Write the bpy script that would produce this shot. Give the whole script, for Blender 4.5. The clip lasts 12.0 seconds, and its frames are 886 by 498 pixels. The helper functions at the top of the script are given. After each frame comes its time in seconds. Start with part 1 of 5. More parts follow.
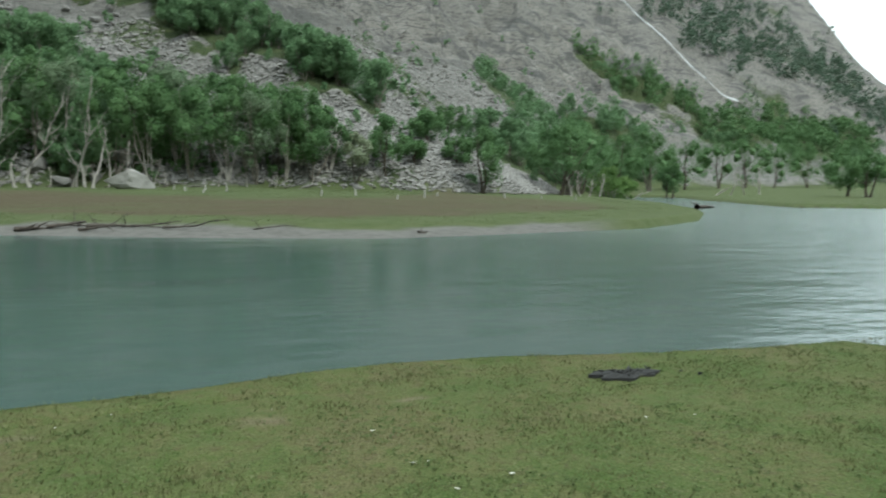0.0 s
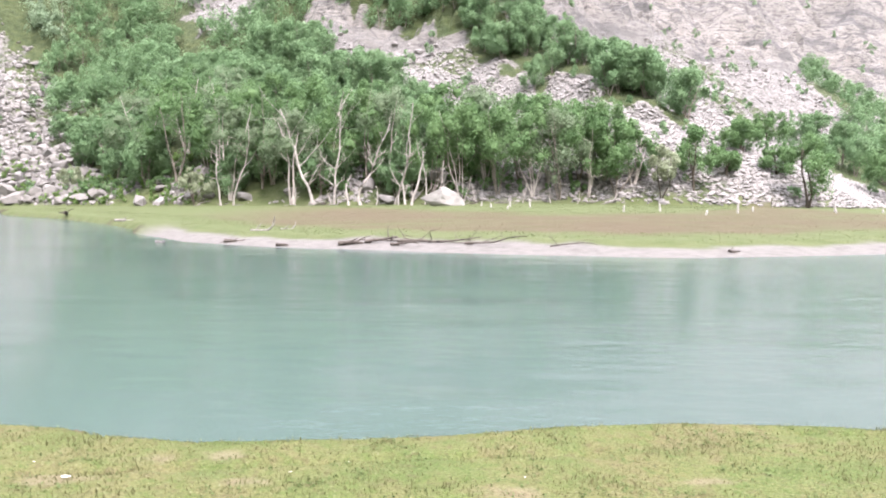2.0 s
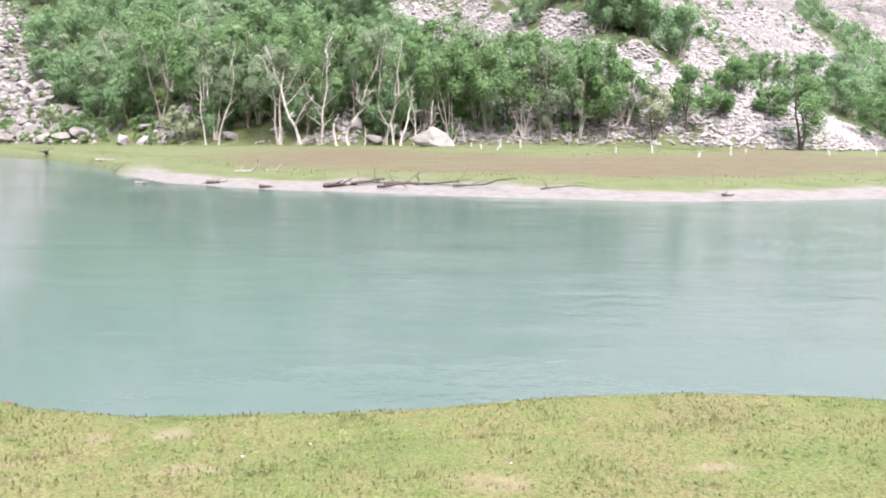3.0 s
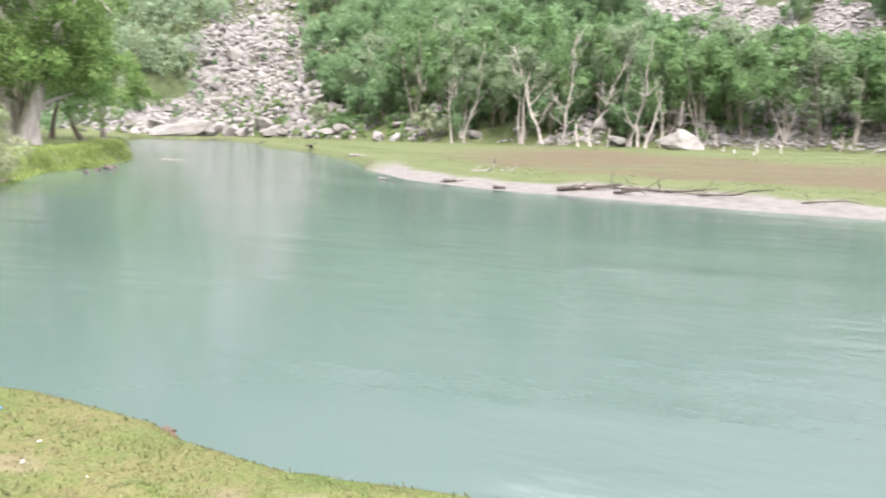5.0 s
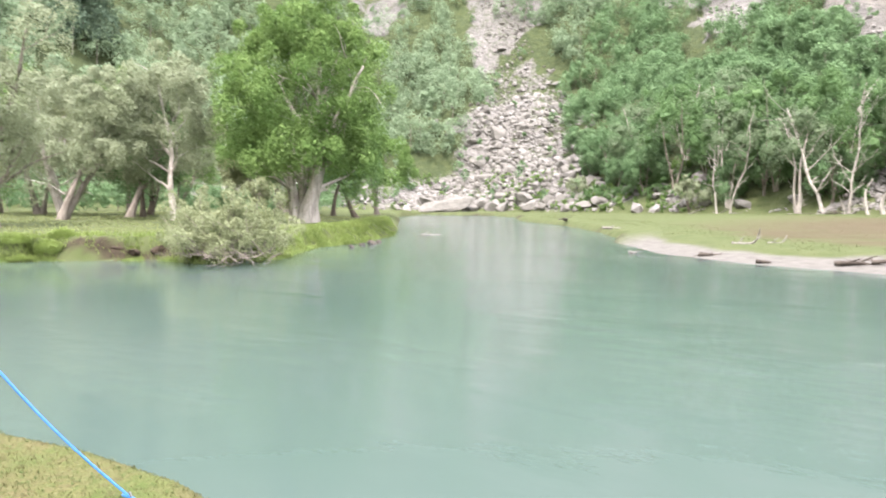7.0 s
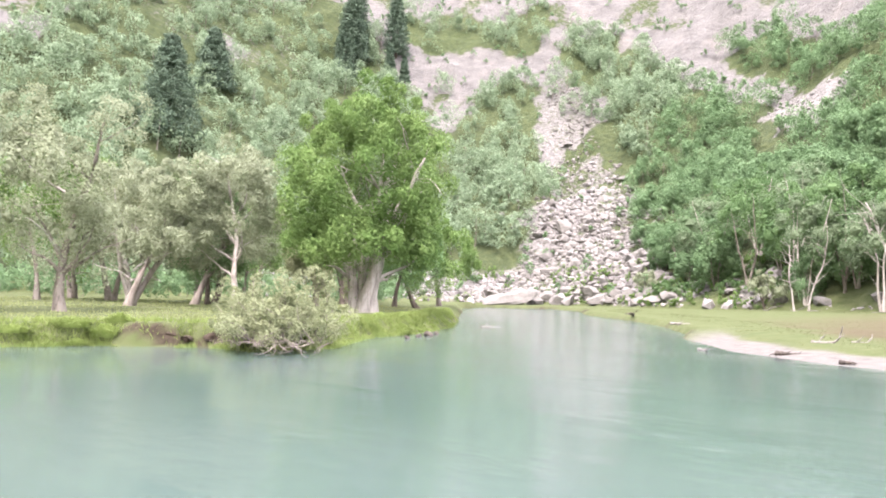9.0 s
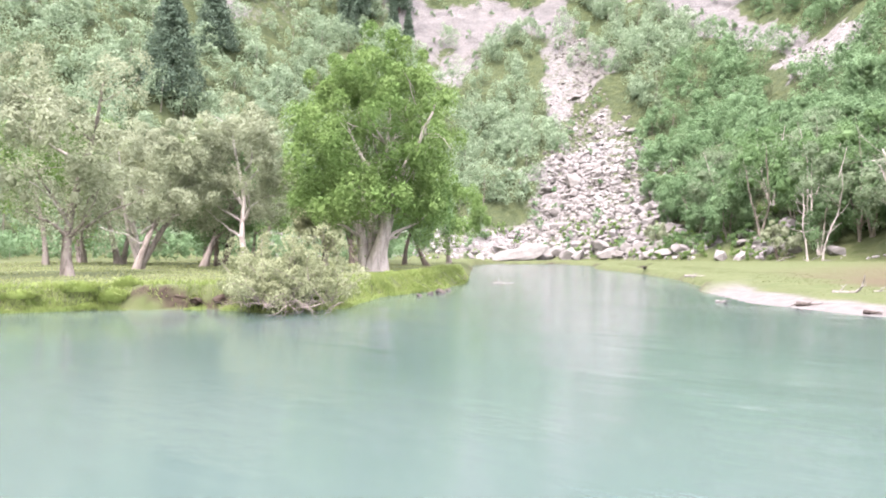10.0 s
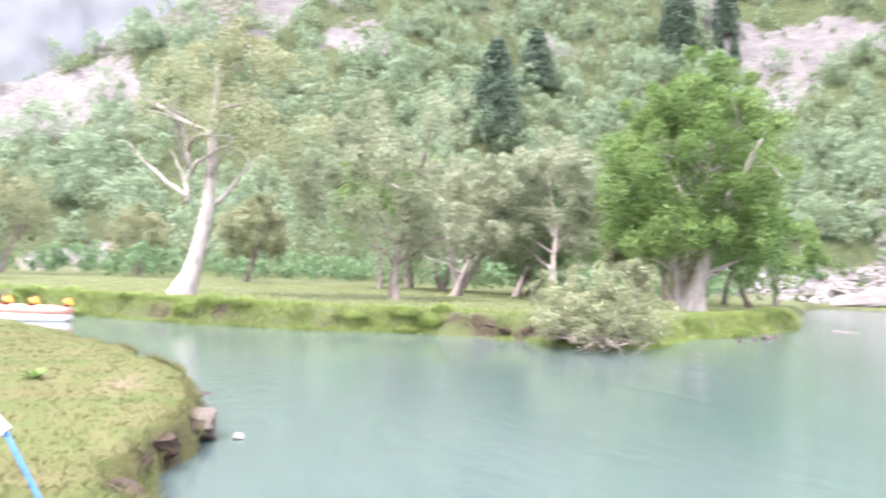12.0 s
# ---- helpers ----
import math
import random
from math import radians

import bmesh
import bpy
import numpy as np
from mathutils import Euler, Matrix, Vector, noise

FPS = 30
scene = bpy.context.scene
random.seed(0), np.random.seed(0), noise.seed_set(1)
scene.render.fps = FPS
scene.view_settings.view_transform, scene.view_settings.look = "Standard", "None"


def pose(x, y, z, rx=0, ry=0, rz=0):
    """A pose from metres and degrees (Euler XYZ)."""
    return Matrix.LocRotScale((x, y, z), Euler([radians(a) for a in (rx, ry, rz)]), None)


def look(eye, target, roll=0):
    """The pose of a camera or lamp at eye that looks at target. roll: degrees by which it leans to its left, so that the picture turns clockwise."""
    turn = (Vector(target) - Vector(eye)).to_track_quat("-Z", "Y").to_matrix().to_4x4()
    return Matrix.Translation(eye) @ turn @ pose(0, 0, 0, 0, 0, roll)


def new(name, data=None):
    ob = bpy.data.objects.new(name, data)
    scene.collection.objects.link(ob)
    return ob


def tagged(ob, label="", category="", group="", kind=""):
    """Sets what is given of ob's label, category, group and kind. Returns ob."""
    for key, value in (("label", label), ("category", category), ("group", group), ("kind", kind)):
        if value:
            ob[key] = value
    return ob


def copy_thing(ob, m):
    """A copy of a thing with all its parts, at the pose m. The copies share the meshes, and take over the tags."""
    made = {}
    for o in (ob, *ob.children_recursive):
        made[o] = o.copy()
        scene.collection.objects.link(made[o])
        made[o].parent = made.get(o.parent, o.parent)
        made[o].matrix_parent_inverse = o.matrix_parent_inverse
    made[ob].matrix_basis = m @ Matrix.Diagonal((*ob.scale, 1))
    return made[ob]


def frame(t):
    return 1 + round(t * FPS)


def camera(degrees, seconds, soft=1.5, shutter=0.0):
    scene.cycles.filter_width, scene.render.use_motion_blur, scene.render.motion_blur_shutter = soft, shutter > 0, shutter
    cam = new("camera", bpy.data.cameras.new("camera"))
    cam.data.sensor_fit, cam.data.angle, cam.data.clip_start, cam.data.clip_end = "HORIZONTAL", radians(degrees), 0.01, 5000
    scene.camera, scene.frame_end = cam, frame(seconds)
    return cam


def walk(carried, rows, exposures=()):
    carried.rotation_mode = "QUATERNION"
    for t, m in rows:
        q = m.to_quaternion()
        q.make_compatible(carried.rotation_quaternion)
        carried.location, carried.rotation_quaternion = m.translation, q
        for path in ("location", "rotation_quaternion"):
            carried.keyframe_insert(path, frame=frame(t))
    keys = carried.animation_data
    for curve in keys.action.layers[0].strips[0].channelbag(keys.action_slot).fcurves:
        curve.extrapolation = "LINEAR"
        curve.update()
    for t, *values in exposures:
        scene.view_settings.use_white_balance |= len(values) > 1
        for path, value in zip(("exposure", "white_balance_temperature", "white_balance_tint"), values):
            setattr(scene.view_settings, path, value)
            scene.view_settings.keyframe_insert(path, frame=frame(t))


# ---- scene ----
cam = camera(60.5, 12.0, soft=1.9, shutter=0.3)
PATH = [
    (0, (0.39, -1.648, 1.996), (0.987, 0.253, 1.825), 0.8),
    (0.5, (0.492, -1.455, 1.997), (0.855, 0.501, 1.789), 0.8),
    (1, (0.514, -1.163, 1.989), (0.701, 0.822, 1.824), 0.4),
    (1.5, (0.615, -0.93, 2.011), (0.612, 1.069, 1.953), 0.4),
    (2, (0.723, -0.666, 2.01), (0.541, 1.32, 1.873), 0.1),
    (2.5, (0.736, -0.326, 1.985), (0.549, 1.654, 1.775), 0.3),
    (2.7, (0.748, -0.218, 1.999), (0.596, 1.759, 1.741), 0.4),
    (4.3, (0.624, 0.693, 2.041), (0.294, 2.638, 1.712), 0.2),
    (4.5, (0.662, 0.732, 2.05), (0.23, 2.659, 1.734), 0.0),
    (5, (0.757, 0.947, 2.108), (0.006, 2.776, 1.806), 1.5),
    (5.5, (0.731, 1.163, 2.109), (-0.256, 2.882, 1.843), 0.7),
    (6, (0.671, 1.455, 2.121), (-0.351, 3.16, 1.902), 1.1),
    (6.5, (0.71, 1.68, 2.133), (-0.48, 3.281, 1.98), 0.9),
    (7, (0.863, 1.943, 2.121), (-0.472, 3.428, 1.999), 0.1),
    (7.5, (0.933, 2.062, 2.136), (-0.515, 3.442, 2.154), 0.3),
    (7.7, (0.899, 2.162, 2.128), (-0.55, 3.539, 2.198), 0.0),
    (9.3, (0.373, 2.923, 2.021), (-1.088, 4.283, 2.141), 1.0),
    (9.5, (0.223, 2.971, 2.013), (-1.208, 4.367, 2.1), 1.1),
    (10, (-0.003, 3.179, 2.012), (-1.48, 4.527, 2.02), -0.2),
    (10.5, (-0.041, 3.338, 2.011), (-1.548, 4.653, 1.981), -0.1),
    (11, (-0.15, 3.435, 2.037), (-1.715, 4.68, 2.066), 0.5),
    (11.5, (-0.546, 3.683, 2.037), (-2.237, 4.747, 2.125), 1.2),
    (12, (-0.737, 3.708, 2.026), (-2.625, 4.363, 2.109), 2.2),
]
walk(cam, [(t, look(eye, target, roll)) for t, eye, target, roll in PATH],
     [(0, 1.12, 6000, -4), (0.5, 2.06, 6150, 8), (1, 2.56, 6250, 20), (1.5, 2.81, 6350, 22), (2.5, 2.86, 6350, 24), (4.5, 2.81, 6450, 22), (5.5, 2.81, 6550, 17), (7.5, 2.9, 6600, 18), (9.5, 3.08, 6500, 27), (12, 3.14, 6250, 28)])

# ---- light: an overcast day ----
SUN_UP, SUN_ROUND = 58, 150
world = bpy.data.worlds.new("world")
scene.world = world
world.use_nodes = True
wt = world.node_tree
sky = wt.nodes.new("ShaderNodeTexSky")
sky.sky_type, sky.sun_disc = "NISHITA", False
sky.sun_elevation, sky.sun_rotation = radians(SUN_UP), radians(SUN_ROUND)
sky.dust_density, sky.ozone_density = 4.0, 0.6
cloud = wt.nodes.new("ShaderNodeTexNoise")
cloud.inputs["Scale"].default_value, cloud.inputs["Detail"].default_value = 2.2, 5
ramp = wt.nodes.new("ShaderNodeValToRGB")
ramp.color_ramp.elements[0].color = (7.2, 7.5, 7.8, 1)
ramp.color_ramp.elements[1].color = (9.6, 9.8, 9.9, 1)
ramp.color_ramp.elements[0].position, ramp.color_ramp.elements[1].position = 0.35, 0.7
veil = wt.nodes.new("ShaderNodeMixRGB")
veil.inputs[0].default_value = 0.94
wt.links.new(cloud.outputs["Fac"], ramp.inputs[0])
wt.links.new(sky.outputs[0], veil.inputs[1])
wt.links.new(ramp.outputs[0], veil.inputs[2])
wt.links.new(veil.outputs[0], wt.nodes["Background"].inputs[0])
wt.nodes["Background"].inputs[1].default_value = 0.1
sun = new("sun", bpy.data.lights.new("sun", "SUN"))
sun.data.energy, sun.data.angle, sun.data.color = 1.5, radians(14), (1, 0.96, 0.9)
sun.matrix_world = look((0, 0, 60), (60 * math.cos(radians(SUN_UP)) * math.sin(radians(SUN_ROUND)) * -1,
                                     -60 * math.cos(radians(SUN_UP)) * math.cos(radians(SUN_ROUND)),
                                     60 - 60 * math.sin(radians(SUN_UP))))

# ---- materials ----
def shader(name, rough_=0.8, spec=0.3):
    m = bpy.data.materials.new(name)
    m.use_nodes = True
    b = m.node_tree.nodes["Principled BSDF"]
    b.inputs["Roughness"].default_value = rough_
    b.inputs["Specular IOR Level"].default_value = spec
    return m, m.node_tree, b


def node(nt, kind, ins=(), operation="", attribute_name="", feature=""):
    n = nt.nodes.new("ShaderNode" + kind)
    if operation:
        n.operation = operation
    if feature:
        n.feature = feature
    if attribute_name:
        n.attribute_name = attribute_name
    for key, value in dict(ins).items():
        if hasattr(value, "is_linked"):
            nt.links.new(value, n.inputs[key])
        else:
            n.inputs[key].default_value = value
    return n


def noise_at(nt, scale, detail=4, stretch=(1, 1, 1), rough_=0.55):
    pos = node(nt, "NewGeometry").outputs["Position"]
    if stretch != (1, 1, 1):
        pos = node(nt, "VectorMath", {0: pos, 1: stretch}, operation="MULTIPLY").outputs[0]
    return node(nt, "TexNoise", {"Vector": pos, "Scale": scale, "Detail": detail, "Roughness": rough_}).outputs["Fac"]


def blend(nt, fac, a, b):
    n = node(nt, "MixRGB")
    for k, v in ((0, fac), (1, a), (2, b)):
        if hasattr(v, "is_linked"):
            nt.links.new(v, n.inputs[k])
        else:
            n.inputs[k].default_value = (*v, 1) if isinstance(v, tuple) else v
    return n.outputs[0]


def steps(nt, fac, *stops):
    """A ramp from (place, colour) stops."""
    n = node(nt, "ValToRGB", {0: fac})
    e = n.color_ramp.elements
    while len(e) < len(stops):
        e.new(0.5)
    for el, (at, c) in zip(e, stops):
        el.position, el.color = at, (*c, 1) if len(c) == 3 else c
    return n.outputs[0]


def grey(v):
    return (v, v, v)


def bumped(nt, b, height, strength=0.5, distance=0.05):
    n = node(nt, "Bump", {"Strength": strength, "Distance": distance, "Height": height})
    nt.links.new(n.outputs[0], b.inputs["Normal"])


def attr(nt, name):
    return node(nt, "Attribute", attribute_name=name).outputs["Fac"]


def ground_material():
    m, nt, b = shader("ground", 0.95, 0.12)
    n1, n2, n3 = noise_at(nt, 1.1, 6, (1, 1, 1), 0.6), noise_at(nt, 11, 5, (1, 1, 1), 0.62), noise_at(nt, 60, 4, (1, 1, 1), 0.6)
    turf = steps(nt, n1, (0.36, (0.058, 0.08, 0.024)), (0.47, (0.076, 0.088, 0.031)), (0.55, (0.088, 0.088, 0.036)), (0.68, (0.096, 0.087, 0.042)))
    turf = blend(nt, steps(nt, n2, (0.5, grey(0.0)), (0.62, grey(0.5))), turf, (0.045, 0.074, 0.016))
    turf = blend(nt, steps(nt, n2, (0.34, grey(0.5)), (0.44, grey(0.0))), turf, (0.062, 0.046, 0.026))
    turf = blend(nt, steps(nt, n3, (0.36, grey(0.6)), (0.48, grey(0.0))), turf, (0.026, 0.032, 0.01))
    turf = blend(nt, steps(nt, n3, (0.58, grey(0.0)), (0.68, grey(0.7))), turf, (0.14, 0.14, 0.08))
    fresh = steps(nt, noise_at(nt, 1.3, 4), (0.3, (0.05, 0.066, 0.024)), (0.7, (0.075, 0.086, 0.04)))
    turf = blend(nt, attr(nt, "meadow"), turf, fresh)
    sedge = steps(nt, noise_at(nt, 3, 6, (0.25, 1, 1)), (0.32, (0.046, 0.043, 0.022)), (0.45, (0.06, 0.045, 0.029)), (0.6, (0.074, 0.056, 0.038)), (0.75, (0.066, 0.06, 0.032)))
    drift = steps(nt, noise_at(nt, 0.45, 5, (0.22, 1, 1)), (0.34, grey(0.35)), (0.52, grey(1.0)))
    col = blend(nt, node(nt, "Math", {0: attr(nt, "sedge"), 1: drift}, operation="MULTIPLY").outputs[0], turf, sedge)
    sand = steps(nt, noise_at(nt, 2.5, 6), (0.3, (0.084, 0.079, 0.073)), (0.55, (0.118, 0.111, 0.103)), (0.7, (0.13, 0.122, 0.114)))
    tan = steps(nt, noise_at(nt, 14, 5), (0.3, (0.11, 0.088, 0.0578)), (0.7, (0.165, 0.1348, 0.0935)))
    col = blend(nt, attr(nt, "sand"), col, blend(nt, attr(nt, "meadow"), tan, sand))
    # Brown soil, taken darker to include the shade under the bank edges.
    soil = steps(nt, noise_at(nt, 6, 6), (0.3, (0.0165, 0.0127, 0.0088)), (0.7, (0.055, 0.0429, 0.0314)))
    col = blend(nt, attr(nt, "soil"), col, soil)
    stone = steps(nt, noise_at(nt, 0.16, 8, (1, 1, 1.6), 0.65), (0.3, (0.077, 0.0737, 0.0704)), (0.5, (0.1128, 0.1078, 0.1029)), (0.72, (0.1403, 0.1331, 0.1243)))
    seams = noise_at(nt, 0.5, 7, (1, 1, 2.6), 0.7)
    stone = blend(nt, steps(nt, seams, (0.36, grey(0.75)), (0.47, grey(0.0))), stone, (0.077, 0.077, 0.0743))
    streak = noise_at(nt, 0.22, 5, (1.2, 0.5, 0.2))
    stone = blend(nt, steps(nt, streak, (0.55, grey(0)), (0.75, grey(0.55))), stone, (0.1595, 0.1441, 0.1298))
    rubble = node(nt, "TexVoronoi", {"Vector": node(nt, "NewGeometry").outputs["Position"], "Scale": 1.7})
    chip = node(nt, "SeparateXYZ", {0: rubble.outputs["Color"]}).outputs[0]
    broken = blend(nt, 0.8, stone, steps(nt, chip, (0.0, (0.125, 0.119, 0.113)), (1.0, (0.225, 0.214, 0.202))))
    pebbly = blend(nt, steps(nt, rubble.outputs["Distance"], (0.4, grey(0)), (0.8, grey(0.6))), broken, (0.1, 0.096, 0.092))
    scrub = steps(nt, noise_at(nt, 0.7, 6), (0.35, (0.0248, 0.0413, 0.0121)), (0.65, (0.0523, 0.0688, 0.0231)))
    turn = node(nt, "Mapping", {"Vector": node(nt, "NewGeometry").outputs["Position"], "Rotation": (0.0, 0.62, 0.25), "Scale": (0.32, 1.0, 1.5)}).outputs[0]
    cracks = node(nt, "TexVoronoi", {"Vector": node(nt, "VectorMath", {0: turn, 1: node(nt, "TexNoise", {"Vector": turn, "Scale": 0.3, "Detail": 5}).outputs["Color"]}, operation="ADD").outputs[0],
                                     "Scale": 0.2}, feature="DISTANCE_TO_EDGE").outputs["Distance"]
    bands = node(nt, "TexNoise", {"Vector": turn, "Scale": 0.16, "Detail": 4, "Roughness": 0.55}).outputs["Fac"]
    face = steps(nt, noise_at(nt, 0.05, 6), (0.3, (0.14, 0.132, 0.124)), (0.7, (0.19, 0.177, 0.163)))
    # Rock bands and plates, darkened further to paint in the ledges' missing shading.
    face = blend(nt, steps(nt, bands, (0.4, grey(0.8)), (0.46, grey(0.0))), face, (0.075, 0.074, 0.073))
    face = blend(nt, steps(nt, bands, (0.54, grey(0.0)), (0.66, grey(0.6))), face, (0.205, 0.188, 0.171))
    plates = noise_at(nt, 0.8, 8, (0.8, 0.8, 2.6), 0.72)
    face = blend(nt, steps(nt, plates, (0.4, grey(0.9)), (0.5, grey(0.0))), face, (0.06, 0.058, 0.056))
    face = blend(nt, steps(nt, cracks, (0.0, grey(0.75)), (0.035, grey(0.0))), face, (0.06, 0.06, 0.06))
    stone = blend(nt, attr(nt, "cliff"), stone, face)
    stone = blend(nt, attr(nt, "scree"), stone, pebbly)
    patchy = steps(nt, node(nt, "Math", {0: attr(nt, "scrub"), 1: noise_at(nt, 0.8, 7, (1, 1, 1), 0.68)}, operation="ADD").outputs[0], (0.72, grey(0.0)), (0.86, grey(0.9)))
    high = blend(nt, patchy, stone, scrub)
    col = blend(nt, attr(nt, "hill"), col, high)
    nt.links.new(col, b.inputs["Base Color"])
    tall = node(nt, "Math", {0: attr(nt, "hill"), 1: noise_at(nt, 0.5, 8, (1, 1, 2.2), 0.7)}, operation="MULTIPLY").outputs[0]
    fine = node(nt, "Math", {0: noise_at(nt, 40, 4), 1: 0.03}, operation="MULTIPLY").outputs[0]
    bumped(nt, b, node(nt, "Math", {0: tall, 1: fine}, operation="ADD").outputs[0], 0.8, 1.2)
    return m


def water_material():
    m, nt, b = shader("glacier_water", 0.15, 0.5)
    murk = steps(nt, noise_at(nt, 0.08, 5, (1, 1.6, 1)), (0.35, (0.044, 0.07, 0.063)), (0.65, (0.056, 0.08, 0.073)))
    stream = node(nt, "MapRange", {0: node(nt, "SeparateXYZ", {0: node(nt, "NewGeometry").outputs["Position"]}).outputs[1], 1: 7.0, 2: 15.0, 3: -0.1, 4: 0.035}).outputs[0]
    # Foam flecks; the extra pale streaks towards +x are painted sky glints.
    foam_and_glint = node(nt, "Math", {0: noise_at(nt, 1.6, 6, (0.32, 1.5, 1), 0.66), 1: stream}, operation="ADD").outputs[0]
    murk = blend(nt, steps(nt, node(nt, "Math", {0: foam_and_glint, 1: node(nt, "MapRange", {0: node(nt, "SeparateXYZ", {0: node(nt, "NewGeometry").outputs["Position"]}).outputs[0], 1: 6.0, 2: 34.0, 3: 0.0, 4: 0.17}).outputs[0]}, operation="ADD").outputs[0], (0.61, grey(0)), (0.76, grey(0.3))), murk, (0.3025, 0.341, 0.3355))
    nt.links.new(murk, b.inputs["Base Color"])
    b.inputs["IOR"].default_value = 1.33
    across = node(nt, "SeparateXYZ", {0: node(nt, "NewGeometry").outputs["Position"]}).outputs[0]
    nt.links.new(node(nt, "MapRange", {0: across, 1: 0.0, 2: 26.0, 3: 0.13, 4: 0.15}).outputs[0], b.inputs["Roughness"])
    broad = noise_at(nt, 0.55, 4, (0.6, 1.3, 1))
    small = noise_at(nt, 3.2, 4, (0.7, 1.2, 1))
    h = node(nt, "Math", {0: broad, 1: node(nt, "Math", {0: small, 1: 0.34}, operation="MULTIPLY").outputs[0]}, operation="ADD").outputs[0]
    calm = steps(nt, noise_at(nt, 0.11, 4, (0.5, 1.3, 1)), (0.45, grey(0.05)), (0.7, grey(0.85)))
    px = node(nt, "SeparateXYZ", {0: node(nt, "NewGeometry").outputs["Position"]}).outputs[0]
    riffle = node(nt, "MapRange", {0: px, 1: 5.0, 2: 24.0, 3: 0.0, 4: 3.6}).outputs[0]
    calm = node(nt, "Math", {0: calm, 1: riffle}, operation="ADD").outputs[0]
    h = node(nt, "Math", {0: h, 1: calm}, operation="MULTIPLY").outputs[0]
    bumped(nt, b, h, 0.45, 0.16)
    return m


def bark_material(name, dark, pale, scale=4.0):
    m, nt, b = shader(name, 0.9, 0.15)
    n = noise_at(nt, scale, 7, (1, 1, 0.28), 0.65)
    nt.links.new(steps(nt, n, (0.33, dark), (0.52, pale), (0.75, tuple(min(0.85, c * 1.2) for c in pale))), b.inputs["Base Color"])
    bumped(nt, b, n, 0.7, 0.06)
    return m


def leaf_material(name, dark, mid, pale, patch=0.35, brown=None, dense=0.62):
    m, nt, b = shader(name, 0.7, 0.12)
    pick = node(nt, "NewGeometry").outputs["Random Per Island"]
    low, top = (tuple(0.35 * a + 0.65 * c for a, c in zip(q, mid)) for q in (dark, pale))
    col = steps(nt, pick, (0.0, low), (0.5, mid), (1.0, top))
    col = blend(nt, steps(nt, noise_at(nt, patch, 4), (0.4, grey(0)), (0.66, grey(0.75))), col, dark)
    if brown:
        col = blend(nt, steps(nt, noise_at(nt, 0.9, 5), (0.4, grey(0.0)), (0.7, grey(0.3))), col, brown)
        col = blend(nt, steps(nt, noise_at(nt, 0.7, 4), (0.3, grey(0.4)), (0.45, grey(0.0))), col, (0.0303, 0.0523, 0.0121))
    nt.links.new(col, b.inputs["Base Color"])
    glow = node(nt, "BsdfTranslucent", {"Color": blend(nt, dense, col, (0.0, 0.0, 0.0))})
    mix = node(nt, "AddShader", {0: b.outputs[0], 1: glow.outputs[0]})
    nt.links.new(mix.outputs[0], nt.nodes["Material Output"].inputs[0])
    return m


def stone_material(name, dark, pale, scale=1.2):
    m, nt, b = shader(name, 0.9, 0.2)
    n = noise_at(nt, scale, 8, (1, 1, 1.5), 0.65)
    tone = node(nt, "NewGeometry").outputs["Random Per Island"]
    col = steps(nt, n, (0.3, dark), (0.55, pale), (0.8, tuple(min(0.8, 1.15 * c) for c in pale)))
    col = blend(nt, node(nt, "Math", {0: tone, 1: 0.4}, operation="MULTIPLY").outputs[0], col, tuple(0.75 * c for c in pale))
    nt.links.new(col, b.inputs["Base Color"])
    bumped(nt, b, n, 0.6, 0.15)
    return m


def plain_material(name, colour, rough_=0.6, vary=0.15, scale=12):
    m, nt, b = shader(name, rough_, 0.4)
    n = noise_at(nt, scale, 5)
    lo = tuple(c * (1 - vary) for c in colour)
    hi = tuple(min(1, c * (1 + vary)) for c in colour)
    nt.links.new(steps(nt, n, (0.3, lo), (0.7, hi)), b.inputs["Base Color"])
    bumped(nt, b, n, 0.2, 0.01)
    return m


GROUND = ground_material()
WATER = water_material()
BARK = bark_material("willow_bark", (0.0715, 0.0605, 0.0495), (0.187, 0.165, 0.143))
BARK_DARK = bark_material("dark_bark", (0.0275, 0.0231, 0.0193), (0.0825, 0.0688, 0.055))
BARK_PALE = bark_material("pale_bark", (0.1879, 0.1645, 0.149), (0.3556, 0.3254, 0.2987))
DEAD = bark_material("bleached_wood", (0.15, 0.1365, 0.1237), (0.3, 0.279, 0.255), 5)
PALE_DRIFT = bark_material("pale_driftwood", (0.0825, 0.0759, 0.0688), (0.1705, 0.1595, 0.1458), 6)
DRIFT = bark_material("wet_driftwood", (0.0193, 0.0165, 0.0143), (0.0715, 0.0605, 0.0523), 6)
LEAF_BIRCH = leaf_material("birch_leaf", (0.0369, 0.076, 0.027), (0.0805, 0.1387, 0.056), (0.1261, 0.1843, 0.09))
LEAF_BRIGHT = leaf_material("poplar_leaf", (0.04, 0.082, 0.019), (0.088, 0.14, 0.042), (0.14, 0.188, 0.076), dense=0.5)
LEAF_GREY = leaf_material("willow_leaf", (0.1009, 0.1205, 0.0698), (0.1564, 0.1784, 0.1163), (0.2068, 0.2254, 0.1599), dense=0.45)
LEAF_PALE = leaf_material("sallow_leaf", (0.09, 0.105, 0.05), (0.145, 0.16, 0.09), (0.2, 0.21, 0.14), dense=0.45)
LEAF_OLIVE = leaf_material("olive_birch_leaf", (0.0617, 0.09, 0.0486), (0.1092, 0.148, 0.0864), (0.1568, 0.192, 0.1296))
LEAF_SALLOW = leaf_material("bush_leaf", (0.0969, 0.1155, 0.0612), (0.1482, 0.165, 0.0938), (0.1995, 0.209, 0.1326), dense=0.45)
